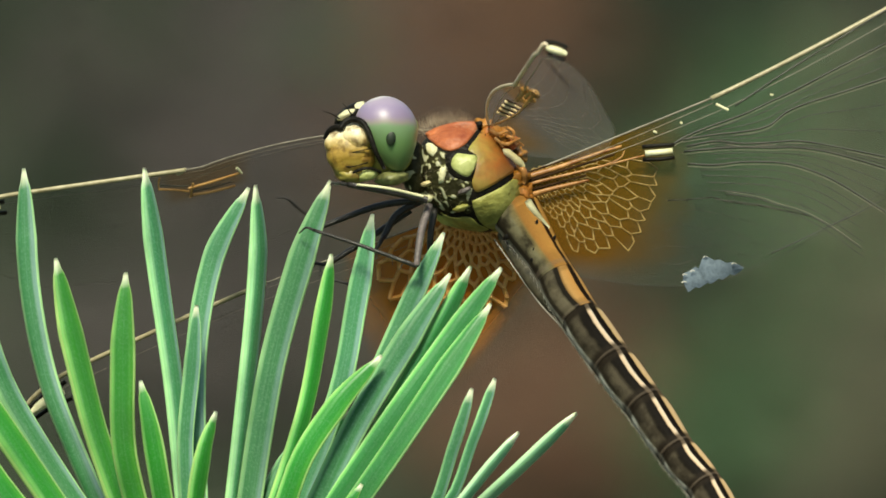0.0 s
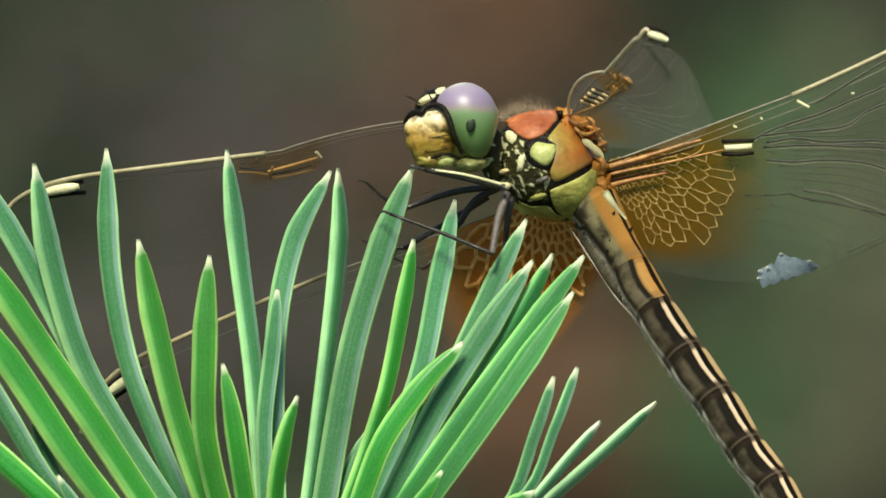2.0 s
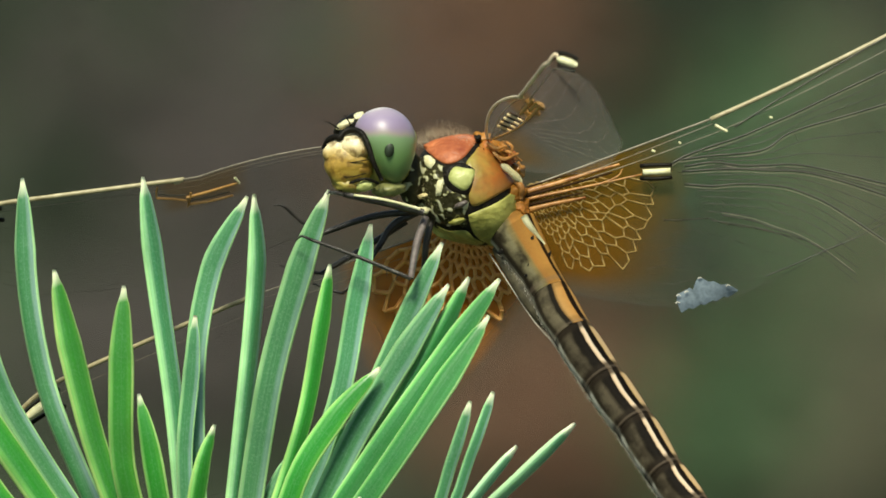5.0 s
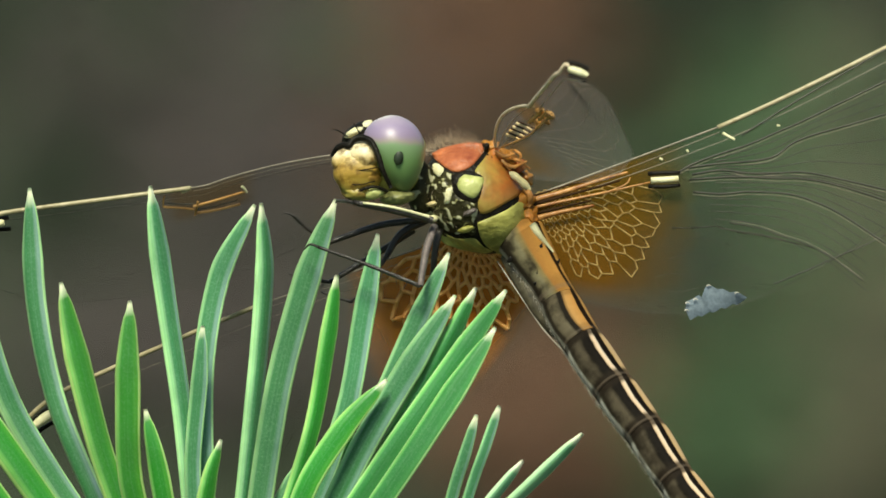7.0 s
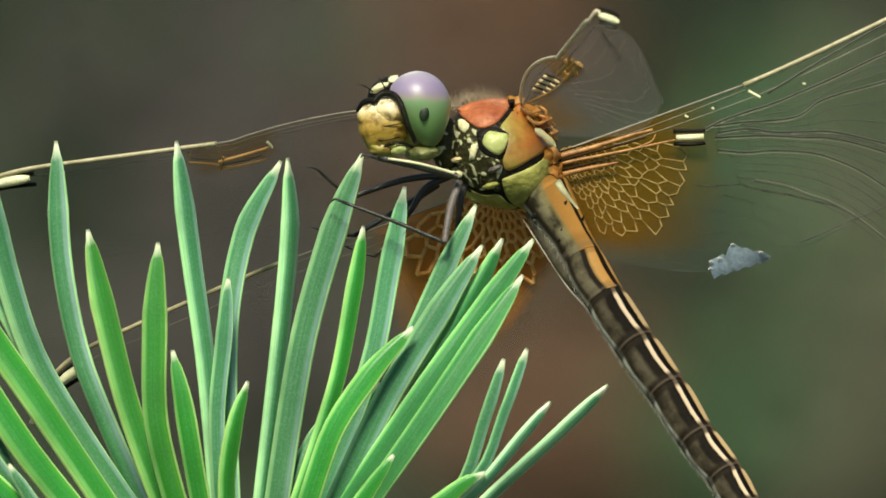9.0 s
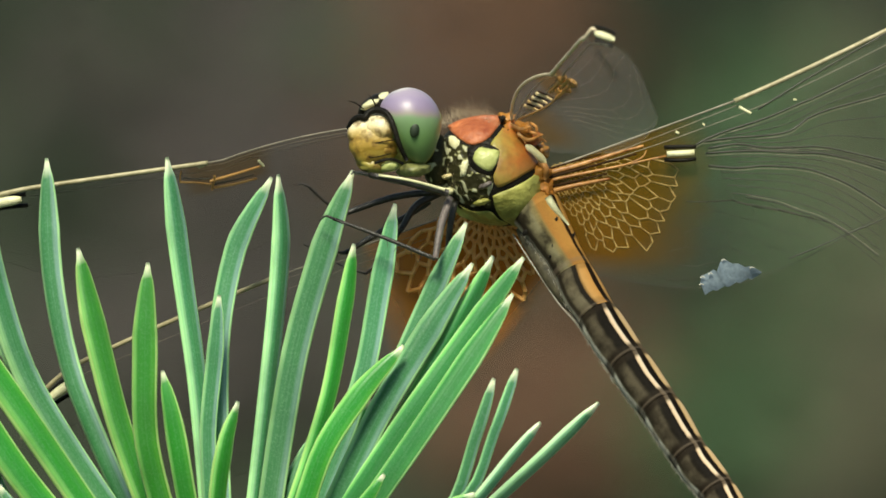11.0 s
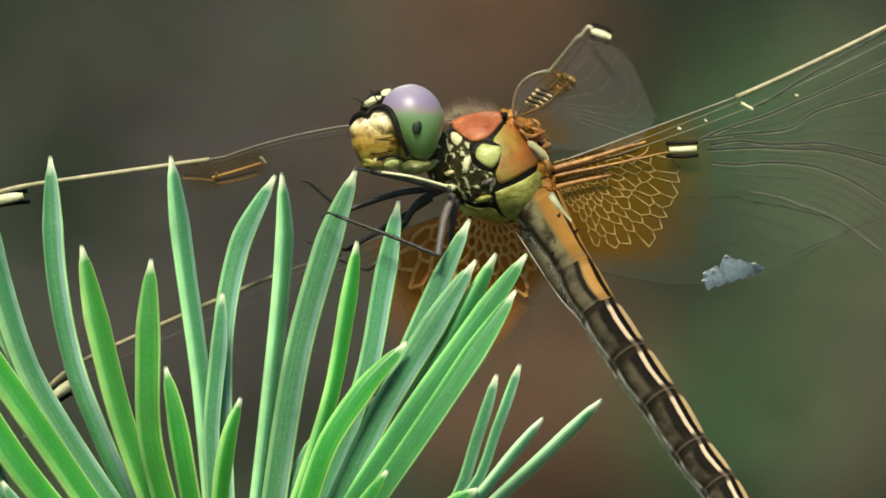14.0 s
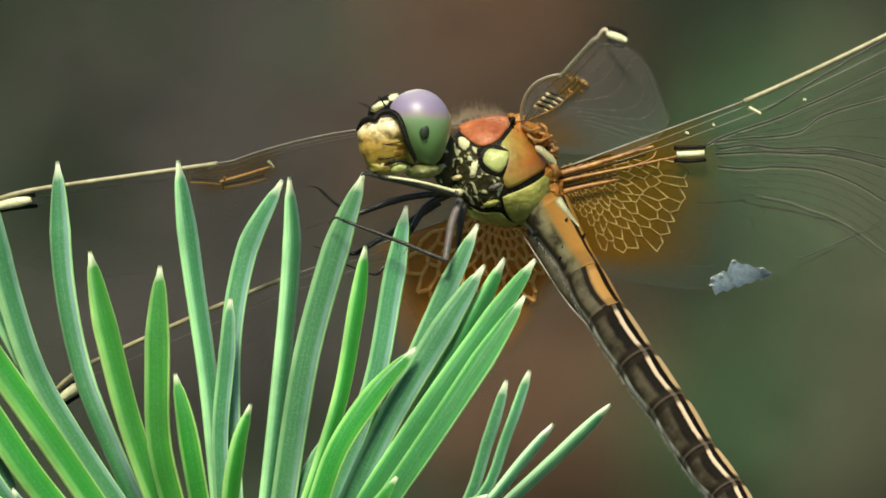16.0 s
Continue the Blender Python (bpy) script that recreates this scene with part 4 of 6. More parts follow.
        sweep(bm, [base, base + (out * rng.uniform(0.3, 1.0) + along * rng.gauss(0.5, 0.7)) * rng.uniform(0.06, 0.28)], [0.016, 0.004], 3)
    tagged(part("abdomen_hair", bm, PALE_HAIR, core, "pale fuzz along the underside"), kind="stuff")
    for dx in (-0.35, 0.35):
        e = line[292]
        part("cercus", rod([e + Vector((dx, 0, 0)), e + Vector((dx + 0.5, -0.2, -0.8)), e + Vector((dx + 1.0, -0.3, -1.9))], 0.22, 0.05, 8, 7), ORANGE, core)


def legs(fly):
    def leg(label, thigh, shin, foot, r, skin=LEG, spines=True):
        top = part("leg", rod(thigh, r * 1.25, r, 10, 8, 0.03), skin, fly, label)
        part("tibia", rod(shin, r * 0.78, r * 0.55, 12, 7), LEG, top)
        part("tarsus", rod(foot, r * 0.5, r * 0.25, 8, 6), LEG, top)
        if spines:
            pts = spline(shin, 9)
            for k in range(1, 9):
                way = Vector(((-1) ** k * 0.25 - 0.2, -0.3, -0.75))
                part("spine", rod([pts[k], pts[k] + way * 0.35, pts[k] + way * 0.7], 0.03, 0.01, 2, 4), LEG, top)

    leg("foreleg, black with a pale upper thigh", [(-2.07, -3.4, 0.47), (-4.33, -4.2, 1.07), (-6.67, -4, 1.57)], [(-6.67, -4, 1.57), (-7.13, -3.6, 1.67), (-7.50, -2.2, 1.70)], [(-7.50, -2.2, 1.70), (-7.60, -1.6, 1.77), (-7.73, -1.2, 1.63)], 0.17, LEG, False)
    part("pale_stripe", rod([(-2.27, -3.7, 0.67), (-4.33, -4.45, 1.23), (-6.13, -4.3, 1.53)], 0.10, 0.08, 10, 6), PALE, [o for o in fly.children if o.name.startswith("leg")][-1], "pale stripe along the thigh")
    leg("grey-brown middle leg with a thin black shin over the needles", [(-1.93, -2.6, 0.17), (-2.47, -3.6, -1.40), (-2.83, -4.4, -3.40)], [(-2.83, -4.4, -3.40), (-6.00, -3.9, -2.07), (-8.80, -2.9, -1.00)], [(-8.80, -2.9, -1.00), (-9.27, -2.6, -0.83), (-9.67, -2, -1.13)], 0.18, GREY)
    leg("black hind leg braced between the needles", [(-1.60, -2, 0.00), (-1.90, -2, -1.17), (-2.10, -1.6, -2.80)], [(-2.10, -1.6, -2.80), (-2.83, -1.2, -5.00), (-3.73, -0.8, -7.00)], [(-3.73, -0.8, -7.00), (-4.00, -0.7, -7.67), (-4.20, -0.6, -8.33)], 0.15, LEG, False)
    leg("far foreleg with a bent black shin", [(-2.40, 0.6, 0.60), (-5.17, 0.9, 0.30), (-8.27, 1.2, -0.70)], [(-8.27, 1.2, -0.70), (-9.33, 0.8, 0.07), (-10.27, 0.4, 0.93)], [(-10.27, 0.4, 0.93), (-10.60, 0.3, 1.07), (-10.93, 0.2, 1.03)], 0.15)
    leg("far middle leg reaching down among the needles", [(-2.30, 0.9, 0.60), (-3.90, 0.9, -0.20), (-4.83, 0.6, -1.60)], [(-4.83, 0.6, -1.60), (-5.80, 0, -3.00), (-6.93, -0.8, -4.23)], [(-6.93, -0.8, -4.23), (-8.00, -0.4, -3.87), (-8.67, -0.2, -3.60)], 0.17)
    leg("far hind leg with its foot behind a needle", [(-3.13, 2, 0.00), (-5.33, 1.8, -1.33), (-8.17, 1.4, -3.00)], [(-8.17, 1.4, -3.00), (-9.17, 1.2, -2.83), (-10.00, 1, -2.70)], [(-10.00, 1, -2.70), (-10.27, 0.9, -2.60), (-10.60, 0.8, -2.47)], 0.14)


def wing_shape(hind):
    def width(s):
        if hind:
            w = 0.62 + 0.38 * math.sin(min(1, s / 0.30) * math.pi / 2) if s < 0.3 else 1.0 - 0.30 * ((s - 0.3) / 0.7) ** 1.6
        else:
            w = 0.42 + 0.58 * math.sin(min(1, s / 0.62) * math.pi / 2) if s < 0.62 else 1.0 - 0.14 * ((s - 0.62) / 0.38) ** 2
        tip = max(0.0, (s - 0.80) / 0.20)
        return w * math.sqrt(max(0.0, 1 - tip ** 2.4))
    return width


def wing(name, label, fly, root, span, chord, length, broad, hind, nodus, bulge=0.0, lift=0.0, fold=False, veins=()):
    """A wing: membrane, stout leading edge, a net of veins, amber net near the root, pterostigma and nodus."""
    S = Vector(span).normalized()
    C = (Vector(chord) - S * Vector(chord).dot(S)).normalized()
    N = S.cross(C)
    root = Vector(root)
    shape = wing_shape(hind)

    def at(s, f):
        lead = -bulge * math.sin(math.pi * min(1, max(0.0, s) / 0.47)) ** 0.8 * (max(0.0, 1 - f / 0.08) if fold else 1.0) + (8.0 * max(0, s - 0.85) if fold else 0.0) - lift * max(0, s - nodus) ** 1.3 * length
        tip = max(0.0, (s - 0.80) / 0.20)
        lead += (0.2 if fold else 0.42) * broad * (1 - math.sqrt(max(0.0, 1 - tip ** 2.4)))
        return root + S * (s * length) + C * (lead + f * broad * shape(s) * (1 - 0.42 * min(1, tip))) + N * (0.05 * math.sin(f * 40) * (1 - f) ** 2 + 0.2 * math.sin(math.pi * s) * f)

    rng = random.Random(len(name) * 7 + int(length * 10) + int(broad * 10) + (1 if span[0] > 0 else 0))
    bm = bmesh.new()
    uv = bm.loops.layers.uv.verify()
    ns, nf, lobe = 60, 24, -0.14 if hind and span[0] < 0 else 0.0
    grid = [[bm.verts.new(at(lobe + i / ns * (0.995 - lobe), j / nf)) for j in range(nf + 1)] for i in range(ns + 1)]
    for i in range(ns):
        for j in range(nf):
            f = bm.faces.new((grid[i][j], grid[i + 1][j], grid[i + 1][j + 1], grid[i][j + 1]))
            for loop, (a, b) in zip(f.loops, ((i, j), (i + 1, j), (i + 1, j + 1), (i, j + 1))):
                loop[uv].uv = (a / ns, b / nf)
    film = part(name, bm, (HIND_FILM if span[0] > 0 else DENSE_FILM) if hind else VEILED_FILM if fold else FORE_FILM, fly, label, tuple(root))

    def line(points, r, sides=4, bm=None):
        return sweep(bm if bm is not None else bmesh.new(), points, [r] * len(points), sides)

    steps = lambda a, b, n: [a + (b - a) * k / n for k in range(n + 1)]
    inner = [at(s, 0) for s in steps(0, nodus, 16)]
    part("leading_edge", line(inner, 0.095 if fold else 0.06 if span[0] > 0 else 0.042, 6), CREAMVEIN if fold else GREYVEIN, film, "grey inner leading edge")
    part("leading_edge", line([at(s, 0) for s in steps(nodus, 0.86 if fold else 0.985, 30)], 0.125 if fold else 0.145, 7), CREAMVEIN if fold else COSTA, film, "stout straw-coloured outer leading edge")
    part("subcosta", line([at(s, 0.045 * (1 - 0.6 * s / nodus) + 0.01) for s in steps(0, nodus, 16)], 0.010 if span[0] < 0 else 0.025, 4), GREYVEIN, film)
    part("radius_vein", line([at(s, 0.085) for s in steps(0.0, 0.95, 30)], 0.012 if span[0] < 0 else 0.024, 5), GREYVEIN, film)
    part("nodus", rod([at(nodus, -0.012), at(nodus + 0.008, 0.02), at(nodus + 0.018, 0.03)] if span[0] < 0 or fold else [at(nodus + 0.004, 0.04), at(nodus + 0.012, 0.072), at(nodus + 0.020, 0.105)], 0.10, 0.08, 6, 6), COSTA if span[0] < 0 or fold else PALE, film, "thick pale joint of the leading edge")
    if fold:
        cell, rims = [(6.68, -27, 9.84), (7.27, -27, 9.66), (7.86, -27, 9.42)], ([(6.66, -26.9, 10.20), (7.33, -26.9, 10.08), (7.92, -26.9, 9.78)], [(6.74, -26.9, 9.48), (7.20, -26.9, 9.24), (7.75, -26.9, 9.08)])
    else:
        cell, rims = [at(s, 0.115) + Vector((0, -0.35, 0)) for s in (0.845, 0.88, 0.915)], [[at(s, f) for s in (0.835, 0.88, 0.925)] for f in (0.055, 0.185)]
    if fold:
        part("leading_edge", rod([at(0.845, 0), at(0.86, 0), (6.53, -27, 10.07), (6.73, -27, 10.00)], 0.125, 0.12, 8, 7), CREAMVEIN, film)
    part("pterostigma", sweep(bmesh.new(), spline(cell, 6), [(0.23 if fold else 0.31) * k for k in (0.55, 0.9, 1.0, 1.0, 0.98, 0.85, 0.5)], 8, 0.9), PALE, film, "straw-yellow cell near the wing tip")
    for rim in rims:
        part("stigma_edge", rod(rim, 0.13, 0.12, 6, 6), BLACK, film)

    # the net: long veins that bend to the trailing edge, zigzag with the cross veins that meet them
    stained = 8.7 if hind else 0.0
    fine, gold = bmesh.new(), bmesh.new()
    last = None
    for n, q in enumerate((0.085, 0.115, 0.15, 0.19, 0.235, 0.285, 0.34, 0.40, 0.47, 0.55, 0.64, 0.74, 0.84, 0.93)):
        count = int(length / (1.5 if n < 4 else 1.2))
        pts = []
        for k in range(count + 1):
            s = 0.012 + 0.968 * k / count
            bend = min(1.0, max(0.0, (s - 0.22) / 0.5))
            f = q * (1 if n == 0 else 1 + 1.9 * bend * bend * (3 - 2 * bend) * min(1, n / 4)) + 0.012 * math.sin(s * 9 + n)
            f += (0.010 if n > 8 else 0.003) * (1 if (k + n) % 2 else -1) + rng.gauss(0, 0.0015)
            if f < 0.99:
                pts.append((s + rng.gauss(0, 0.003), f))
        for a, b in zip(pts, pts[1:]):
            if (at(*a) - root).length > stained and (hind or n < 2 or a[0] > 0.3) and not (veins and hind and n < 8):
                line([at(*a), at(*b)], ((0.060 if n % 2 else 0.044) if n < 9 else 0.022) * ((0.17 if hind else 0.12) if span[0] < 0 else 0.16 if fold else 1.0), 3, fine)
        if last is not None:
            for k, (s, f) in enumerate(pts):
                if (k + n) % 2 == 0:
                    o = min(last, key=lambda p: abs(p[0] - s))
                    if (at(s, f) - root).length > stained and (hind or s > 0.3):
                        line([at(s, f), at(*o)], 0.005 if span[0] < 0 or fold else 0.016, 3, fine)
        last = pts
    if hind:
        # six-sided cells that widen with their distance from the root
        size, long, seen = (0.062, 1.85, set()) if span[0] > 0 else (0.092, 1.7, set())
        for i in range(-3, 24):
            for j in range(0, 28):
                u, v = 0.25 + i * 1.5 * size * long, 0.10 + (j + (i % 2) / 2) * size * 3 ** 0.5
                ends = []
                for k in range(6):
                    cu, cv = u + size * long * math.cos(k * math.pi / 3), v + size * math.sin(k * math.pi / 3)
                    jit = noise.noise_vector(Vector((cu * 7, cv * 9, root.x)))
                    cu, cv = cu + jit.x * 0.10, cv + jit.y * 0.055
                    r, w = math.exp(cu), cv + 0.20 * (cu - 1.4)
                    ends.append((cu, cv, r, w))
                whole = ends if span[0] > 0 else [(u, v, math.exp(u), v + 0.20 * (u - 1.4))]
                if any(r > (8.7 - 4 * (w - 0.72) ** 2 if span[0] > 0 else 7.0 - 4.2 * max(0.0, w - 1.05)) or cv < (0.13 if span[0] > 0 else 0.02) or w > (1.4 if span[0] > 0 else 1.9) or r * math.sin(w) > 0.9 * broad * shape(max(0, r * math.cos(w) / length)) for cu, cv, r, w in whole):
                    continue
                spots = [root + S * (r * math.cos(w)) + C * (r * math.sin(w)) - Vector((0, 0 if span[0] > 0 else 0.4, 0)) for cu, cv, r, w in ends]
                for k in range(6):
                    a, b = ends[k], ends[(k + 1) % 6]
                    key = (round((a[0] + b[0]) * 200), round((a[1] + b[1]) * 200))
                    if key not in seen:
                        seen.add(key)
                        line([spots[k], spots[(k + 1) % 6]], (0.036 + 0.0020 * a[2]) * (1.0 - 0.5 * max(0.0, min(1.0, (a[2] - 7.0) / 1.8))) if span[0] > 0 else 0.100 + 0.005 * a[2], 4, gold)
    line([at(s, 1.0) for s in steps(0.3 if fold else 0.2 if span[0] < 0 else 0.01, 0.985, 50)], 0.014 if fold else 0.03 if span[0] > 0 else 0.012, 3, fine)
    tagged(part("vein_net", fine, GREYVEIN if fold else VEIN, film, "fine dark net of wing veins"), kind="stuff")
    if hind:
        tagged(part("amber_net", gold, GOLDVEIN if span[0] > 0 else SUNVEIN, film, "honey-gold veins of the amber wing root"), kind="stuff")
    else:
        gold.free()
    if fold:
        for f, a, b in ((0.11, 0.37, 0.54), (0.20, 0.36, 0.545), (0.155, 0.44, 0.545)):
            part("amber_vein", line([at(s, f) for s in steps(a, b, 8)], 0.11, 5), AMBERVEIN, film)
        for s in (0.39, 0.445, 0.475, 0.51):
            part("amber_vein", line([at(s, 0.085), at(s + 0.01, 0.155), at(s, 0.21)], 0.06, 4), AMBERVEIN, film)
        for k in range(4):
            s = 0.145 + 0.045 * k
            part("root_rung", rod([at(s, 0.06), at(s + 0.038, 0.11), at(s + 0.045, 0.185)], 0.11, 0.05, 8, 6), RUNG, film)
            # a dark rod stands in for the shadow beside each rung
            part("rung_shade", rod([at(s + 0.022, 0.06), at(s + 0.058, 0.12), at(s + 0.066, 0.18)], 0.08, 0.05, 8, 5), VEINSHADE, film, "dark rod painted in as shade between the rungs")
        part("amber_vein", rod([at(0.04, 0.10), at(0.14, 0.17), at(0.28, 0.21), at(0.40, 0.19)], 0.07, 0.05, 14, 5), AMBERVEIN, film)
        for s, f, r in ((0.50, 0.10, 0.26), (0.53, 0.20, 0.30), (0.47, 0.22, 0.22), (0.42, 0.16, 0.2)):
            part("amber_spot", blob(bmesh.new(), at(s, f), (r, r * 0.6, r * 0.7), (0, 30, 0), 0.6, 12), AMBERVEIN, film)
    # single veins that stand out, and bright edges painted beside some, each laid on the plane of the wing
    flat = S.x * C.z - S.z * C.x
    for kind, skin, r, path in veins:
        laid = []
        for p in path:
            dx, dz = p[0] - root.x, p[2] - root.z
            a, b = (dx * C.z - dz * C.x) / flat, (S.x * dz - S.z * dx) / flat
            laid.append((p[0], root.y + a * S.y + b * C.y - 0.12, p[2]))
        part(kind, rod(laid, r, r * 0.8, 6 * len(laid), 5), skin, film)
    return film


def dragonfly():
    fly = holder("dragonfly", "orange and yellow-green dragonfly with amber-rooted wings clinging to pine needles", "dragonfly")
    thorax(fly)
    skull = head(fly)
    abdomen(fly)
    legs(fly)
    near_hind = wing("hindwing", "clear hindwing with an amber root, spread wide", fly, (3.43, 0.2, 1.70), (0.93, 0.15, 0.335), (0.10, -0.28, -0.95), 32.0, 10.6, True, 0.385, 0.0, 0.12, False,
                     (("long_vein", VEIN, 0.060, ((16.30, 0, 5.33), (19.17, 0, 7.10), (23.33, 0, 9.47), (27.33, 0, 11.67))),
                      ("long_vein", VEIN, 0.072, ((12.60, 0, 3.24), (13.33, 0, 3.64), (14.66, 0, 4.14), (16.66, 0, 4.77), (18.33, 0, 5.47), (20.00, 0, 6.17), (22.26, 0, 7.24), (26.66, 0, 9.27))),
                      # pale rods paint a bright edge just below the dark veins
                      ("pale_vein", GREYVEIN, 0.020, ((12.60, 0, 3.09), (13.33, 0, 3.49), (14.66, 0, 3.99), (16.66, 0, 4.62), (18.33, 0, 5.32), (20.00, 0, 6.02), (22.26, 0, 7.09), (26.66, 0, 9.12))),
                      ("long_vein", VEIN, 0.072, ((13.00, 0, 3.44), (15.00, 0, 3.67), (16.66, 0, 3.77), (18.16, 0, 4.04), (19.33, 0, 4.84), (20.66, 0, 5.34), (22.26, 0, 5.77), (26.66, 0, 7.00))),
                      ("pale_vein", GREYVEIN, 0.020, ((13.00, 0, 3.29), (15.00, 0, 3.52), (16.66, 0, 3.62), (18.16, 0, 3.89), (19.33, 0, 4.69), (20.66, 0, 5.19), (22.26, 0, 5.62), (26.66, 0, 6.85))),
                      ("long_vein", VEIN, 0.072, ((13.33, 0, 3.04), (15.00, 0, 3.27), (16.66, 0, 3.07), (18.33, 0, 3.07), (20.00, 0, 3.07), (22.26, 0, 2.60), (26.66, 0, 1.50))),
                      ("pale_vein", GREYVEIN, 0.020, ((13.33, 0, 2.89), (15.00, 0, 3.12), (16.66, 0, 2.92), (18.33, 0, 2.92), (20.00, 0, 2.92), (22.26, 0, 2.45), (26.66, 0, 1.35))),
                      ("long_vein", VEIN, 0.072, ((13.16, 0, 2.74), (15.00, 0, 2.84), (16.66, 0, 2.84), (18.33, 0, 2.74), (20.00, 0, 2.67), (22.26, 0, 2.17), (26.66, 0, 0.67))),
                      ("pale_vein", GREYVEIN, 0.020, ((13.16, 0, 2.59), (15.00, 0, 2.69), (16.66, 0, 2.69), (18.33, 0, 2.59), (20.00, 0, 2.52), (22.26, 0, 2.02), (26.66, 0, 0.52))),
                      ("long_vein", VEIN, 0.072, ((13.33, 0, 2.00), (15.00, 0, 1.87), (16.66, 0, 1.97), (19.00, 0, 1.80), (20.66, 0, 1.27), (22.26, 0, 0.44), (25.33, 0, -1.66))),
                      ("pale_vein", GREYVEIN, 0.020, ((13.33, 0, 1.85), (15.00, 0, 1.72), (16.66, 0, 1.82), (19.00, 0, 1.65), (20.66, 0, 1.12), (22.26, 0, 0.29), (25.33, 0, -1.81))),
                      ("pale_vein", GREYVEIN, 0.020, ((15.50, 0, 0.27), (17.33, 0, -0.10), (18.66, 0, -0.60), (20.00, 0, -1.06), (21.50, 0, -1.93), (23.33, 0, -3.33))),
                      ("long_vein", VEIN, 0.045, ((15.50, 0, 0.14), (17.33, 0, -0.23), (18.66, 0, -0.73), (20.00, 0, -1.20), (21.50, 0, -2.06), (23.33, 0, -3.46))),
                      ("long_vein", VEIN, 0.045, ((18.00, 0, -3.53), (20.00, 0, -2.73), (21.50, 0, -2.06), (23.33, 0, -1.33), (26.33, 0, 0.17))),
                      ("fine_vein", VEIN, 0.034, ((14.33, 0, 3.88), (15.50, 0, 4.17), (18.00, 0, 4.90), (20.50, 0, 6.03), (23.00, 0, 7.05), (25.50, 0, 8.06))),
                      ("fine_vein", VEIN, 0.034, ((14.67, 0, 3.80), (15.50, 0, 3.93), (18.00, 0, 4.45), (20.50, 0, 5.65), (23.00, 0, 6.51), (25.50, 0, 7.36))),
                      ("fine_vein", VEIN, 0.034, ((14.66, 0, 3.50), (15.50, 0, 3.54), (18.00, 0, 3.70), (20.50, 0, 4.52), (23.00, 0, 4.80), (25.50, 0, 5.06))),
                      ("fine_vein", VEIN, 0.034, ((15.00, 0, 3.40), (15.50, 0, 3.37), (18.00, 0, 3.38), (20.50, 0, 3.73), (23.00, 0, 3.59), (25.50, 0, 3.40))),
                      ("fine_vein", VEIN, 0.034, ((14.66, 0, 3.09), (15.50, 0, 3.09), (18.00, 0, 2.97), (20.50, 0, 2.83), (23.00, 0, 2.25), (25.50, 0, 1.55))),
                      ("fine_vein", VEIN, 0.034, ((15.00, 0, 2.98), (15.50, 0, 2.96), (18.00, 0, 2.86), (20.50, 0, 2.69), (23.00, 0, 2.08), (25.50, 0, 1.30))),
                      ("fine_vein", VEIN, 0.034, ((14.66, 0, 2.52), (15.50, 0, 2.53), (18.00, 0, 2.47), (20.50, 0, 2.15), (23.00, 0, 1.26), (25.50, 0, 0.17))),
                      ("fine_vein", VEIN, 0.034, ((15.00, 0, 2.19), (15.50, 0, 2.21), (18.00, 0, 2.17), (20.50, 0, 1.73), (23.00, 0, 0.59), (25.50, 0, -0.76))),
                      ("fine_vein", VEIN, 0.032, ((14.06, 0, 1.61), (16.00, 0, 1.54), (18.50, 0, 1.37), (21.00, 0, 0.55), (23.50, 0, -1.03))),
                      ("fine_vein", VEIN, 0.032, ((14.23, 0, 1.26), (16.00, 0, 1.15), (18.50, 0, 0.90), (21.00, 0, 0.01), (23.50, 0, -1.64))),
                      ("fine_vein", VEIN, 0.032, ((14.41, 0, 0.86), (16.00, 0, 0.72), (18.50, 0, 0.40), (21.00, 0, -0.58), (23.50, 0, -2.32))),
                      ("fine_vein", VEIN, 0.032, ((14.62, 0, 0.38), (16.00, 0, 0.23), (18.50, 0, -0.20), (21.00, 0, -1.27), (23.50, 0, -3.10))),
                      ("fine_vein", VEIN, 0.032, ((14.86, 0, -0.19), (16.00, 0, -0.34), (18.50, 0, -0.88), (21.00, 0, -2.06), (23.50, 0, -4.00))),
                      ("vein_spot", PALE, 0.09, ((11.40, 0, 4.03), (11.60, 0, 3.93))), ("vein_spot", PALE, 0.08, ((13.00, 0, 4.50), (13.13, 0, 4.40))), ("vein_spot", PALE, 0.08, ((18.37, 0, 5.90), (18.57, 0, 5.87)))))
    near_fore = wing("forewing", "clear forewing swung forward, seen almost end on", fly, (1.73, -0.6, 4.83), (0.163, -0.97, 0.180), (0.70, 0.03, -0.71), 31.0, 6.6, False, 0.47, 0.85, 0.0, True)
    far_hind = wing("hindwing", "far hindwing with an amber root, drooping behind the needles", fly, (0.83, 2.4, 0.17), (-0.931, 0.12, -0.326), (0.25, 0.15, -0.95), 32.0, 11.0, True, 0.42, 0.0, -0.09)
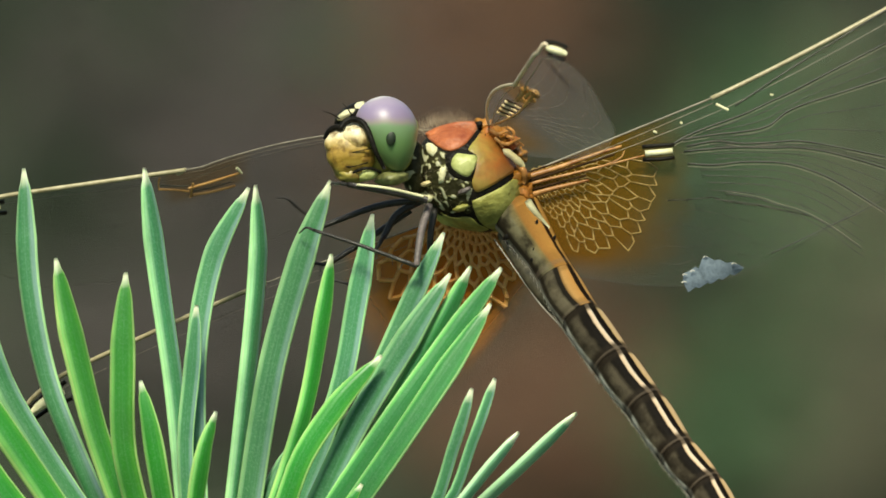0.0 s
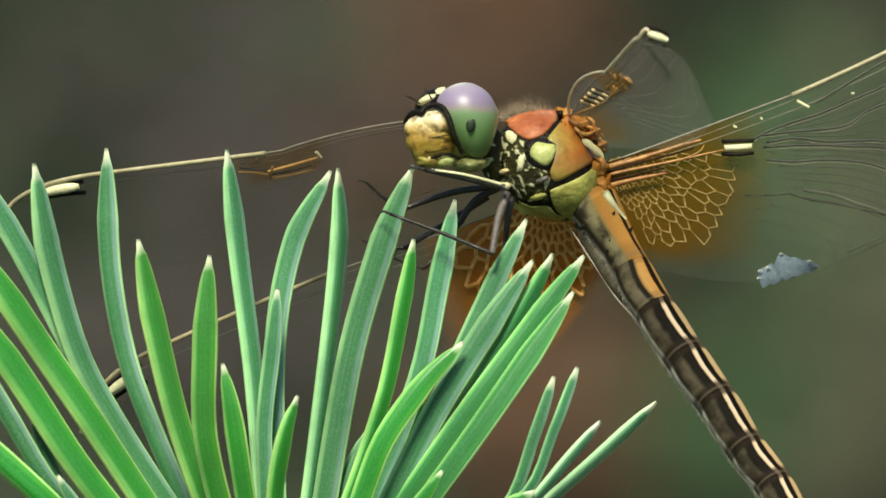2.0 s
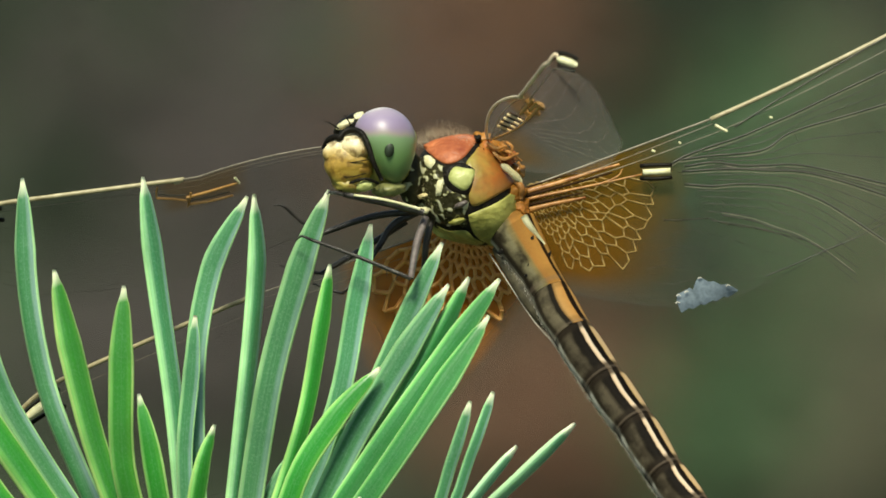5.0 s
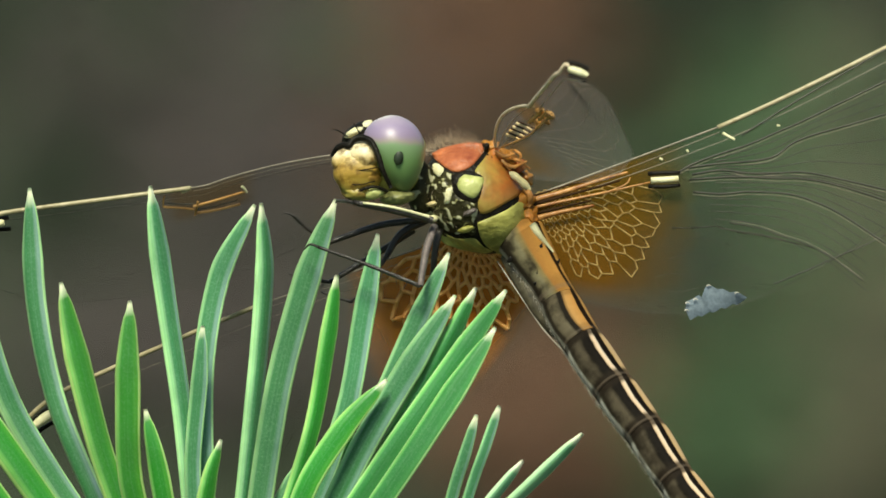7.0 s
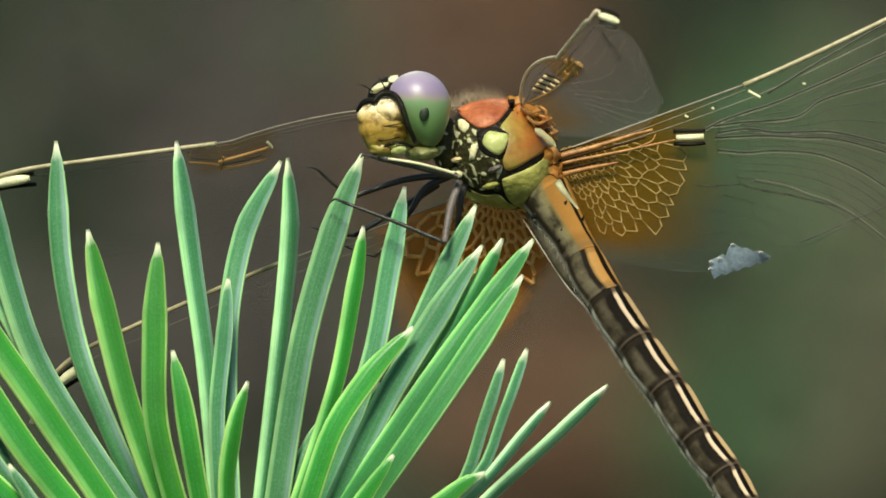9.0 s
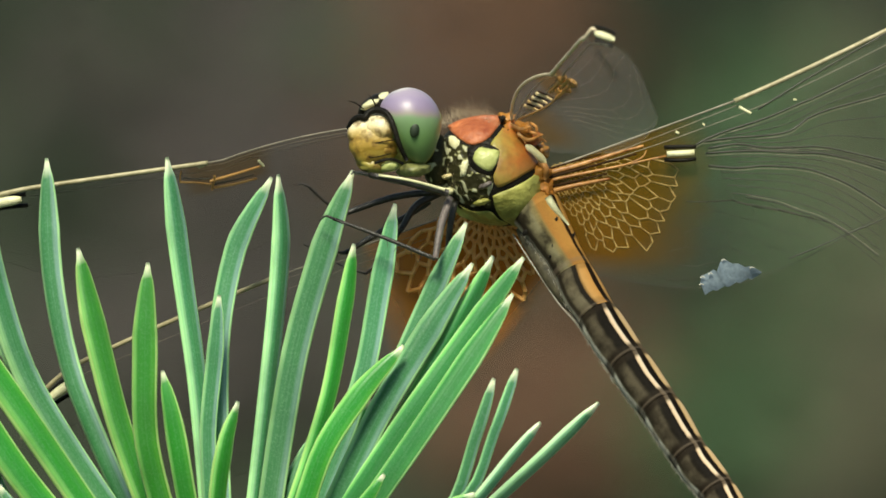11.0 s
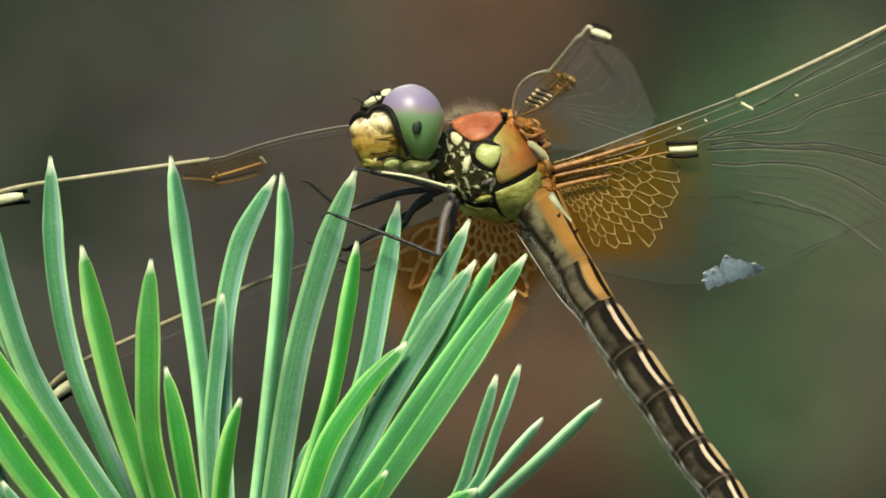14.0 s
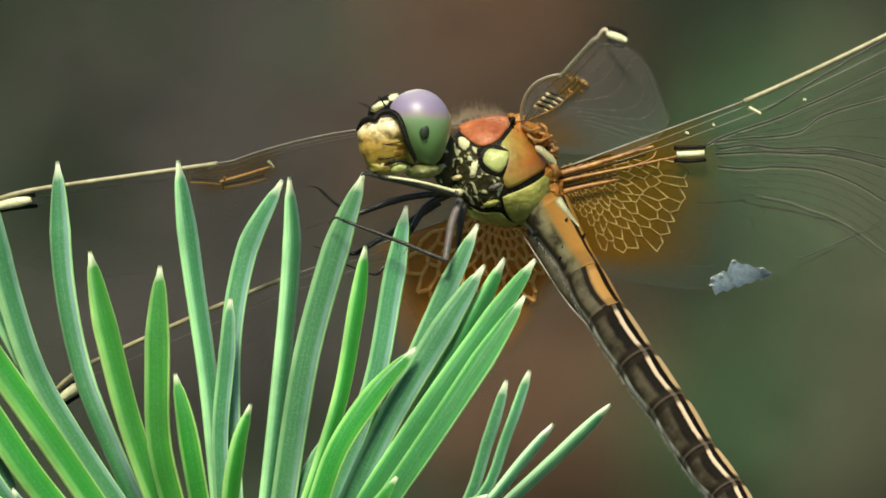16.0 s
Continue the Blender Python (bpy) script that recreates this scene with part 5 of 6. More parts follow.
    far_fore = wing("forewing", "far forewing stretched out behind the head", fly, (-0.33, 1.5, 4.53), (-0.985, 0.1, -0.135), (0.02, 0.66, -0.75), 32.5, 7.6, False, 0.497, 1.1, 0.0, False,
                    (("amber_vein", AMBERVEIN, 0.10, ((-16.10, 0, 1.27), (-15.00, 0, 1.57), (-14.00, 0, 1.87), (-13.00, 0, 2.17))), ("amber_vein", AMBERVEIN, 0.09, ((-15.87, 0, 0.90), (-14.67, 0, 1.10), (-13.33, 0, 1.43))),
                     ("amber_vein", AMBERVEIN, 0.09, ((-17.87, 0, 1.23), (-16.93, 0, 1.20), (-16.00, 0, 1.10))), ("amber_vein", AMBERVEIN, 0.08, ((-15.83, 0, 1.57), (-15.90, 0, 1.17), (-16.00, 0, 0.77))),
                     ("amber_vein", VEIN, 0.05, ((-15.87, 0, 1.10), (-14.67, 0, 1.33), (-13.50, 0, 1.67))), ("amber_vein", VEIN, 0.05, ((-17.73, 0, 1.47), (-16.83, 0, 1.40), (-16.10, 0, 1.43))),
                     ("amber_vein", AMBERVEIN, 0.06, ((-17.80, 0, 1.87), (-17.87, 0, 1.57), (-17.87, 0, 1.23))), ("amber_vein", PALE, 0.09, ((-13.23, 0, 2.47), (-13.07, 0, 2.30), (-12.93, 0, 2.13)))))
    # strong veins at the root of the near hindwing, and the bar painted as its glint
    for pts, r in (([(3.50, -0.6, 1.53), (5.83, -0.4, 2.13), (8.00, -0.2, 2.80), (9.50, 0, 3.20)], 0.19), ([(3.67, -0.7, 1.13), (5.83, -0.5, 1.57), (8.00, -0.3, 2.00), (10.83, 0, 2.60)], 0.12),
                   ([(3.67, -0.9, 0.47), (5.67, -0.7, 0.93), (7.50, -0.5, 1.27)], 0.19), ([(8.00, -0.3, 1.93), (9.33, -0.2, 2.47), (9.67, -0.1, 2.93)], 0.06)):
        part("root_vein", rod(pts, r, r * 0.4, 12, 6), ROOTVEIN, near_hind)
    # dark rods added where shade lies between the root veins
    for pts, r in (([(3.73, -0.7, 1.33), (5.83, -0.5, 1.87), (8.00, -0.3, 2.43), (9.07, -0.1, 2.73)], 0.10), ([(4.07, -0.9, 0.83), (5.83, -0.7, 1.23), (7.33, -0.5, 1.57)], 0.09), ([(3.67, -0.5, 1.80), (5.33, -0.3, 2.30), (7.00, -0.2, 2.73)], 0.07)):
        part("root_vein", rod(pts, r, r * 0.5, 12, 6), VEINSHADE, near_hind, "dark brown rod painted in as shade between the root veins")
    # a vein's glint built as a pale bar, with dark rods as its edges
    part("bright_cell", rod([(10.87, -0.2, 2.70), (11.67, -0.2, 2.73), (12.50, -0.2, 2.77)], 0.19, 0.19, 6, 8), PALE, near_hind, "cream bar painted as a glint on the vein, edged in black")
    for z in (257, 279):
        dz = (268 - z) / 30
        part("cell_edge", rod([Vector((10.70, -0.1, 2.73)) + Vector((0, 0, dz)), Vector((11.67, -0.1, 2.73)) + Vector((0, 0, dz * 1.1)), Vector((12.60, -0.1, 2.77)) + Vector((0, 0, dz))], 0.13, 0.11, 6, 6), BLACK, near_hind)
    # the sky's blue reflection on the membrane, built as a jagged bluish sheet
    bm = bmesh.new()
    ridge = [(12.77, -2, -4.93), (12.83, -2.1, -4.50), (13.10, -2, -4.40), (13.30, -2.1, -4.30), (13.55, -2.0, -4.13), (13.75, -2.2, -4.25), (13.93, -2.2, -3.75), (14.10, -2.1, -3.50), (14.37, -2.2, -3.62), (14.67, -2.1, -3.80), (15.00, -2.2, -3.78), (15.40, -2.1, -4.00), (15.75, -2.2, -3.96), (16.10, -2, -4.12), (16.42, -2, -4.32)]
    n = len(ridge) - 1
    hem = [Vector((13.05, -1.8, -5.62)).lerp(Vector((16.27, -1.8, -4.60)), k / n) + Vector((0, 0.05 * (k % 2), 0.07 * (k % 3))) for k in range(n + 1)]
    for back in (0.0, 0.06):
        rows = [[bm.verts.new(Vector(p) + Vector((0, back, 0))) for p in row] for row in (ridge, [Vector(p).lerp(q, 0.5) - Vector((0, 0.06, 0)) for p, q in zip(ridge, hem)], hem)]
        for upper, lower in zip(rows, rows[1:]):
            for k in range(n):
                bm.faces.new((upper[k], upper[k + 1], lower[k + 1], lower[k]))
    bmesh.ops.recalc_face_normals(bm, faces=bm.faces)
    part("folded_edge", bm, mottled("sky_glint_blue", (0.11, 0.145, 0.185), (0.27, 0.33, 0.385), 1300.0, 0.5, 0.15), near_hind, "bluish sheet painted as the sky's reflection on the membrane")
    # pale rods painted as white glints along its upper rim
    for k in (0, 1, 3, 7, 12):
        part("fold_glint", rod([Vector(ridge[k]) + Vector((-0.05, -0.1, -0.12)), Vector(ridge[k]) + Vector((0.06, -0.12, -0.04)), Vector(ridge[k]) + Vector((0.2, -0.1, -0.1))], 0.045, 0.02, 4, 6), PALE_HAIR, near_hind)
    return fly, skull, near_fore, far_hind, far_fore


young_pine()
shoot = pine_shoot()
fly, skull, near_fore, far_hind, far_fore = dragonfly()


# ---- what moves ----
def motions():
    def swing(t, x, z, rx, ry, rz):
        return t, HERE @ Matrix.Translation((PERCH + Vector((x, 0, z))) * MM) @ pose(0, 0, 0, rx, ry, rz)

    # seconds, shift in millimetres, turn in degrees: the shoot sways, the insect rides on it
    walk(shoot, [swing(*r) for r in (
        (0, -2.922, -0.754, 0.44, -0.25, 0.06), (0.1, -3.069, -0.832, 0.13, -0.19, 0.08), (0.2, -2.994, -0.986, -0.19, -0.13, 0.09),
        (0.3, -2.785, -0.640, -0.51, -0.06, 0.11), (0.4, -2.377, -0.126, -0.83, -0.00, 0.13), (0.5, -2.166, 0.238, -1.14, 0.06, 0.14),
        (0.6, -2.491, 0.292, -0.97, 0.01, 0.07), (0.7, -2.847, 0.264, -0.81, -0.04, 0.00), (0.8, -3.303, 0.069, -0.64, -0.10, -0.07),
        (0.9, -3.259, -0.026, -0.47, -0.15, -0.14), (1, -2.950, 0.085, -0.30, -0.20, -0.21), (1.1, -2.524, 0.190, -0.43, -0.14, -0.13),
        (1.2, -1.533, 0.367, -0.55, -0.07, -0.05), (1.3, -1.409, 0.544, -0.68, -0.00, 0.03), (1.4, -1.519, 0.621, -0.81, 0.06, 0.11),
        (1.5, -1.391, 0.666, -0.94, 0.13, 0.19), (1.6, -1.313, 0.673, -0.56, 0.23, 0.36), (1.7, -0.998, 0.648, -0.18, 0.34, 0.53),
        (1.8, -0.116, 0.557, 0.20, 0.44, 0.70), (1.9, 0.599, 0.165, 0.59, 0.54, 0.87), (2, 1.907, 0.037, 0.97, 0.64, 1.03),
        (2.1, 3.018, 0.341, 0.80, 0.53, 0.95), (2.2, 3.089, 0.576, 0.63, 0.42, 0.87), (2.3, 2.360, 0.644, 0.46, 0.31, 0.79),
        (2.4, 0.531, 0.545, 0.30, 0.20, 0.71), (2.5, -0.304, -0.025, 0.13, 0.09, 0.63), (2.6, 0.291, -1.332, 0.88, 0.02, 0.65),
        (2.7, 0.279, -1.977, 1.63, -0.04, 0.66), (2.8, 0.402, -2.721, 2.38, -0.11, 0.68), (2.9, 0.091, -2.833, 3.14, -0.18, 0.70),
        (3, -0.883, -2.695, 3.89, -0.24, 0.71), (3.1, -1.468, -3.003, 3.80, -0.25, 0.52), (3.2, -3.349, -3.061, 3.71, -0.25, 0.32),
        (3.3, -4.263, -2.986, 3.63, -0.25, 0.13), (3.4, -3.411, -2.811, 3.54, -0.26, -0.07), (3.5, -2.679, -2.468, 3.45, -0.26, -0.26),
        (3.6, -2.255, -1.803, 3.12, -0.35, -0.41), (3.7, -2.351, -1.537, 2.78, -0.44, -0.56), (3.8, -3.381, -1.371, 2.44, -0.53, -0.71),
        (3.9, -4.311, -1.405, 2.10, -0.61, -0.86), (4, -4.811, -1.427, 1.76, -0.70, -1.01), (4.1, -3.951, -1.537, 1.67, -0.48, -0.53),
        (4.2, -3.267, -1.110, 1.59, -0.26, -0.04), (6.3, -2.741, -1.600, 3.01, -0.69, -0.58), (6.4, -2.351, -0.956, 2.32, -0.51, -0.54),
        (6.5, -1.592, -0.523, 1.62, -0.33, -0.50), (6.6, -1.692, -0.532, 2.15, -0.39, -0.60), (6.7, -2.155, -0.729, 2.68, -0.46, -0.69),
        (6.8, -2.352, -1.327, 3.21, -0.53, -0.79), (6.9, -2.682, -1.658, 3.74, -0.59, -0.89), (7, -2.579, -1.744, 4.27, -0.66, -0.98),
        (7.1, -2.331, -1.527, 3.62, -0.64, -0.92), (7.2, -2.183, -0.899, 2.98, -0.61, -0.86), (7.3, -2.036, -0.638, 2.33, -0.59, -0.80),
        (7.4, -2.288, -0.477, 1.69, -0.57, -0.74), (7.5, -2.823, -0.436, 1.04, -0.55, -0.68), (7.6, -3.347, -0.749, 0.91, -0.51, -0.62),
        (7.7, -3.287, -0.782, 0.77, -0.47, -0.56), (7.8, -2.960, -0.648, 0.63, -0.43, -0.50), (7.9, -2.433, -0.448, 0.49, -0.39, -0.43),
        (8, -1.988, 0.180, 0.35, -0.34, -0.37), (8.1, -2.100, 0.422, 0.11, -0.32, -0.36), (8.2, -2.227, 0.557, -0.13, -0.30, -0.36),
        (8.3, -2.421, 0.726, -0.37, -0.28, -0.35), (8.4, -2.448, 0.794, -0.61, -0.26, -0.34), (8.5, -2.098, 0.861, -0.85, -0.24, -0.34),
        (8.6, -1.948, 0.792, -0.83, -0.21, -0.24), (8.7, -1.553, 0.821, -0.81, -0.19, -0.14), (8.8, -1.025, 0.850, -0.78, -0.16, -0.04),
        (8.9, -1.031, 0.846, -0.76, -0.14, 0.06), (9, -1.035, 0.805, -0.73, -0.11, 0.16), (9.1, -1.208, 0.590, -0.51, -0.10, 0.28),
        (9.2, -1.342, 0.553, -0.29, -0.10, 0.41), (11.3, -1.695, -0.546, 0.72, -0.31, -0.40), (11.4, -1.764, -0.684, 0.77, -0.32, -0.44),
        (11.5, -1.423, -0.622, 0.82, -0.33, -0.48), (11.6, -1.131, -0.685, 0.72, -0.33, -0.53), (11.7, -1.162, -0.679, 0.61, -0.34, -0.58),
        (11.8, -0.860, -0.607, 0.51, -0.34, -0.63), (11.9, -0.958, -0.402, 0.41, -0.35, -0.68), (12, -1.063, -0.289, 0.31, -0.35, -0.73),
        (12.1, -1.048, -0.370, 0.25, -0.28, -0.59), (12.2, -1.241, -0.378, 0.18, -0.21, -0.44), (12.3, -0.966, -0.385, 0.12, -0.14, -0.29),
        (12.4, -0.391, -0.193, 0.06, -0.07, -0.15), (12.5, 0.000, -0.000, -0.00, 0.00, -0.00), (12.6, -0.022, -0.038, 0.02, 0.01, 0.01),
        (12.7, -0.295, -0.076, 0.04, 0.02, 0.01), (12.8, -0.767, -0.081, 0.06, 0.03, 0.02), (12.9, -0.707, -0.119, 0.08, 0.04, 0.02),
        (13, -0.049, 0.003, 0.10, 0.05, 0.03), (13.1, 0.358, 0.014, 0.02, 0.05, 0.09), (13.2, 1.228, 0.484, -0.05, 0.05, 0.15),
        (13.3, 1.732, 0.721, -0.12, 0.05, 0.22), (13.4, 1.602, 0.659, -0.19, 0.05, 0.28), (13.5, 0.830, 0.396, -0.27, 0.05, 0.34),
        (13.6, -0.953, -0.234, -0.22, -0.02, 0.18), (13.7, -1.944, -0.564, -0.18, -0.09, 0.01), (13.8, -2.369, -0.627, -0.14, -0.15, -0.15),
        (13.9, -2.160, -0.457, -0.09, -0.22, -0.32), (14, -1.374, -0.000, -0.05, -0.29, -0.48), (14.1, -1.157, 0.120, 0.02, -0.32, -0.42),
        (14.2, -1.262, 0.060, 0.09, -0.35, -0.36), (14.3, -1.533, -0.201, 0.16, -0.38, -0.30), (14.4, -1.772, -0.527, 0.23, -0.41, -0.24),
        (14.5, -1.978, -0.517, 0.29, -0.44, -0.17), (14.6, -1.881, -0.454, 0.07, -0.43, -0.11), (14.7, -1.418, -0.253, -0.16, -0.41, -0.05),
        (14.8, -0.655, 0.047, -0.39, -0.39, 0.01), (14.9, -0.626, 0.281, -0.61, -0.37, 0.07), (15, -0.960, 0.305, -0.84, -0.36, 0.13),
        (15.1, -1.455, -0.017, -0.55, -0.40, 0.02), (15.2, -1.847, -0.550, -0.25, -0.45, -0.09), (15.3, -1.873, -0.849, 0.04, -0.50, -0.20),
        (15.4, -1.899, -0.781, 0.33, -0.55, -0.31), (15.5, -1.701, -0.404, 0.63, -0.59, -0.42), (15.6, -1.322, 0.155, 0.63, -0.57, -0.31),
        (15.7, -1.020, 0.423, 0.64, -0.54, -0.21), (15.8, -0.684, 0.424, 0.65, -0.51, -0.10), (15.9, -0.815, 0.159, 0.65, -0.48, 0.01),
        (16, -0.934, -0.244, 0.66, -0.46, 0.11))])
    walk(fly, [swing(*r) for r in (
        (0, -2.685, -0.582, -1.12, -2.54, -0.84), (0.1, -2.864, -0.683, -0.95, -2.22, -0.83), (0.2, -2.822, -0.859, -0.78, -1.90, -0.83),
        (0.3, -2.645, -0.535, -0.61, -1.59, -0.82), (0.4, -2.269, -0.045, -0.44, -1.27, -0.81), (0.5, -2.091, 0.297, -0.27, -0.95, -0.80),
        (0.6, -2.422, 0.348, -0.28, -1.00, -0.81), (0.7, -2.785, 0.317, -0.29, -1.05, -0.81), (0.8, -3.247, 0.120, -0.31, -1.11, -0.82),
        (0.9, -3.210, 0.022, -0.32, -1.16, -0.83), (1, -2.908, 0.130, -0.33, -1.21, -0.83), (1.1, -2.474, 0.227, -0.33, -1.23, -0.78),
        (1.2, -1.475, 0.395, -0.33, -1.26, -0.73), (1.3, -1.344, 0.563, -0.33, -1.28, -0.68), (1.4, -1.445, 0.632, -0.33, -1.31, -0.63),
        (1.5, -1.310, 0.667, -0.33, -1.33, -0.58), (1.6, -1.251, 0.687, -0.39, -1.19, -0.67), (1.7, -0.955, 0.673, -0.45, -1.05, -0.76),
        (1.8, -0.092, 0.593, -0.52, -0.92, -0.85), (1.9, 0.604, 0.213, -0.58, -0.78, -0.95), (2, 1.893, 0.096, -0.64, -0.64, -1.04),
        (2.1, 3.006, 0.404, -0.62, -0.68, -1.08), (2.2, 3.078, 0.641, -0.59, -0.72, -1.12), (2.3, 2.350, 0.712, -0.57, -0.76, -1.16),
        (2.4, 0.523, 0.616, -0.54, -0.79, -1.21), (2.5, -0.311, 0.049, -0.52, -0.83, -1.25), (2.6, 0.325, -1.290, -0.66, -0.82, -1.20),
        (2.7, 0.355, -1.966, -0.80, -0.81, -1.16), (2.8, 0.518, -2.743, -0.94, -0.81, -1.12), (2.9, 0.247, -2.887, -1.09, -0.80, -1.07),
        (3, -0.685, -2.780, -1.23, -0.79, -1.03), (3.1, -1.286, -3.100, -1.26, -0.77, -1.11), (3.2, -3.182, -3.170, -1.28, -0.75, -1.18),
        (3.3, -4.112, -3.106, -1.31, -0.73, -1.25), (3.4, -3.275, -2.943, -1.34, -0.71, -1.33), (3.5, -2.559, -2.612, -1.37, -0.69, -1.40),
        (3.6, -2.148, -1.935, -1.26, -0.74, -1.20), (3.7, -2.259, -1.658, -1.15, -0.78, -1.00), (3.8, -3.303, -1.481, -1.04, -0.82, -0.80),
        (3.9, -4.246, -1.504, -0.92, -0.87, -0.59), (4, -4.761, -1.514, -0.81, -0.91, -0.39), (4.1, -3.887, -1.624, -0.64, -0.80, -0.57),
        (4.2, -3.189, -1.195, -0.48, -0.68, -0.75), (6.3, -2.642, -1.688, -0.79, -0.82, -0.21), (6.4, -2.238, -1.043, -0.75, -0.60, -0.02),
        (6.5, -1.464, -0.610, -0.70, -0.39, 0.18), (6.6, -1.560, -0.621, -0.78, -0.47, 0.17), (6.7, -2.021, -0.821, -0.86, -0.55, 0.17),
        (6.8, -2.214, -1.421, -0.94, -0.64, 0.17), (6.9, -2.541, -1.754, -1.02, -0.72, 0.16), (7, -2.436, -1.843, -1.11, -0.81, 0.16),
        (7.1, -2.205, -1.617, -1.01, -0.77, 0.17), (7.2, -2.076, -0.979, -0.92, -0.73, 0.19), (7.3, -1.946, -0.709, -0.82, -0.70, 0.20),
        (7.4, -2.216, -0.538, -0.73, -0.66, 0.22), (7.5, -2.769, -0.488, -0.63, -0.62, 0.23), (7.6, -3.291, -0.798, -0.52, -0.56, 0.23),
        (7.7, -3.230, -0.828, -0.42, -0.50, 0.24), (7.8, -2.901, -0.692, -0.31, -0.43, 0.24), (7.9, -2.373, -0.489, -0.20, -0.37, 0.24),
        (8, -1.926, 0.141, -0.09, -0.30, 0.24), (8.1, -2.048, 0.381, -0.11, -0.32, 0.33), (8.2, -2.186, 0.514, -0.13, -0.34, 0.41),
        (8.3, -2.390, 0.681, -0.15, -0.36, 0.50), (8.4, -2.428, 0.747, -0.17, -0.38, 0.59), (8.5, -2.088, 0.812, -0.19, -0.40, 0.67),
        (8.6, -1.929, 0.747, -0.16, -0.37, 0.59), (8.7, -1.526, 0.779, -0.14, -0.33, 0.50), (8.8, -0.989, 0.812, -0.11, -0.30, 0.41),
        (8.9, -0.986, 0.811, -0.09, -0.26, 0.32), (9, -0.981, 0.774, -0.06, -0.22, 0.23), (9.1, -1.145, 0.503, -0.45, -0.50, -0.02),
        (9.2, -1.270, 0.411, -0.83, -0.79, -0.27), (11.3, -1.630, -0.564, -0.29, -0.33, 0.06), (11.4, -1.699, -0.697, -0.26, -0.31, 0.08),
        (11.5, -1.358, -0.629, -0.24, -0.29, 0.09), (11.6, -1.073, -0.702, -0.28, -0.26, 0.12), (11.7, -1.110, -0.707, -0.32, -0.22, 0.15),
        (11.8, -0.815, -0.646, -0.36, -0.18, 0.17), (11.9, -0.919, -0.451, -0.41, -0.15, 0.20), (12, -1.030, -0.349, -0.45, -0.11, 0.23),
        (12.1, -1.022, -0.418, -0.36, -0.09, 0.18), (12.2, -1.221, -0.414, -0.27, -0.07, 0.14), (12.3, -0.953, -0.409, -0.18, -0.05, 0.09),
        (12.4, -0.385, -0.205, -0.09, -0.02, 0.05), (12.5, 0.000, -0.000, -0.00, 0.00, -0.00), (12.6, -0.019, -0.034, -0.04, -0.03, 0.07),
        (12.7, -0.289, -0.068, -0.08, -0.06, 0.15), (12.8, -0.758, -0.069, -0.13, -0.09, 0.22), (12.9, -0.695, -0.103, -0.17, -0.12, 0.30),
        (13, -0.034, 0.023, -0.21, -0.15, 0.37), (13.1, 0.372, 0.030, -0.17, -0.13, 0.31), (13.2, 1.241, 0.498, -0.13, -0.11, 0.25),
        (13.3, 1.743, 0.733, -0.09, -0.09, 0.19), (13.4, 1.612, 0.667, -0.05, -0.06, 0.13), (13.5, 0.839, 0.402, -0.02, -0.04, 0.08),
        (13.6, -0.946, -0.230, -0.08, -0.14, 0.10), (13.7, -1.941, -0.561, -0.15, -0.23, 0.12), (13.8, -2.368, -0.626, -0.21, -0.33, 0.14),
        (13.9, -2.163, -0.457, -0.28, -0.43, 0.16), (14, -1.380, -0.002, -0.35, -0.52, 0.18), (14.1, -1.152, 0.118, -0.27, -0.55, 0.14),
        (14.2, -1.248, 0.059, -0.19, -0.58, 0.10), (14.3, -1.510, -0.201, -0.12, -0.60, 0.06), (14.4, -1.738, -0.527, -0.04, -0.63, 0.02),
        (14.5, -1.934, -0.517, 0.04, -0.66, -0.02), (14.6, -1.840, -0.456, 0.05, -0.61, 0.02), (14.7, -1.380, -0.258, 0.07, -0.57, 0.07),
        (14.8, -0.620, 0.040, 0.08, -0.52, 0.12), (14.9, -0.593, 0.272, 0.10, -0.48, 0.17), (15, -0.930, 0.293, 0.12, -0.43, 0.21),
        (15.1, -1.430, -0.032, 0.06, -0.46, 0.20), (15.2, -1.826, -0.567, -0.00, -0.49, 0.18), (15.3, -1.856, -0.869, -0.06, -0.52, 0.17),
        (15.4, -1.886, -0.804, -0.12, -0.56, 0.15), (15.5, -1.693, -0.430, -0.18, -0.59, 0.14), (15.6, -1.314, 0.129, -0.14, -0.57, 0.10),
        (15.7, -1.013, 0.398, -0.09, -0.56, 0.05), (15.8, -0.677, 0.399, -0.05, -0.55, 0.01), (15.9, -0.809, 0.135, -0.01, -0.53, -0.03),
        (16, -0.928, -0.267, 0.03, -0.52, -0.07))])
    # the forewing is stirred by the air
    hinge = near_fore.location.copy()
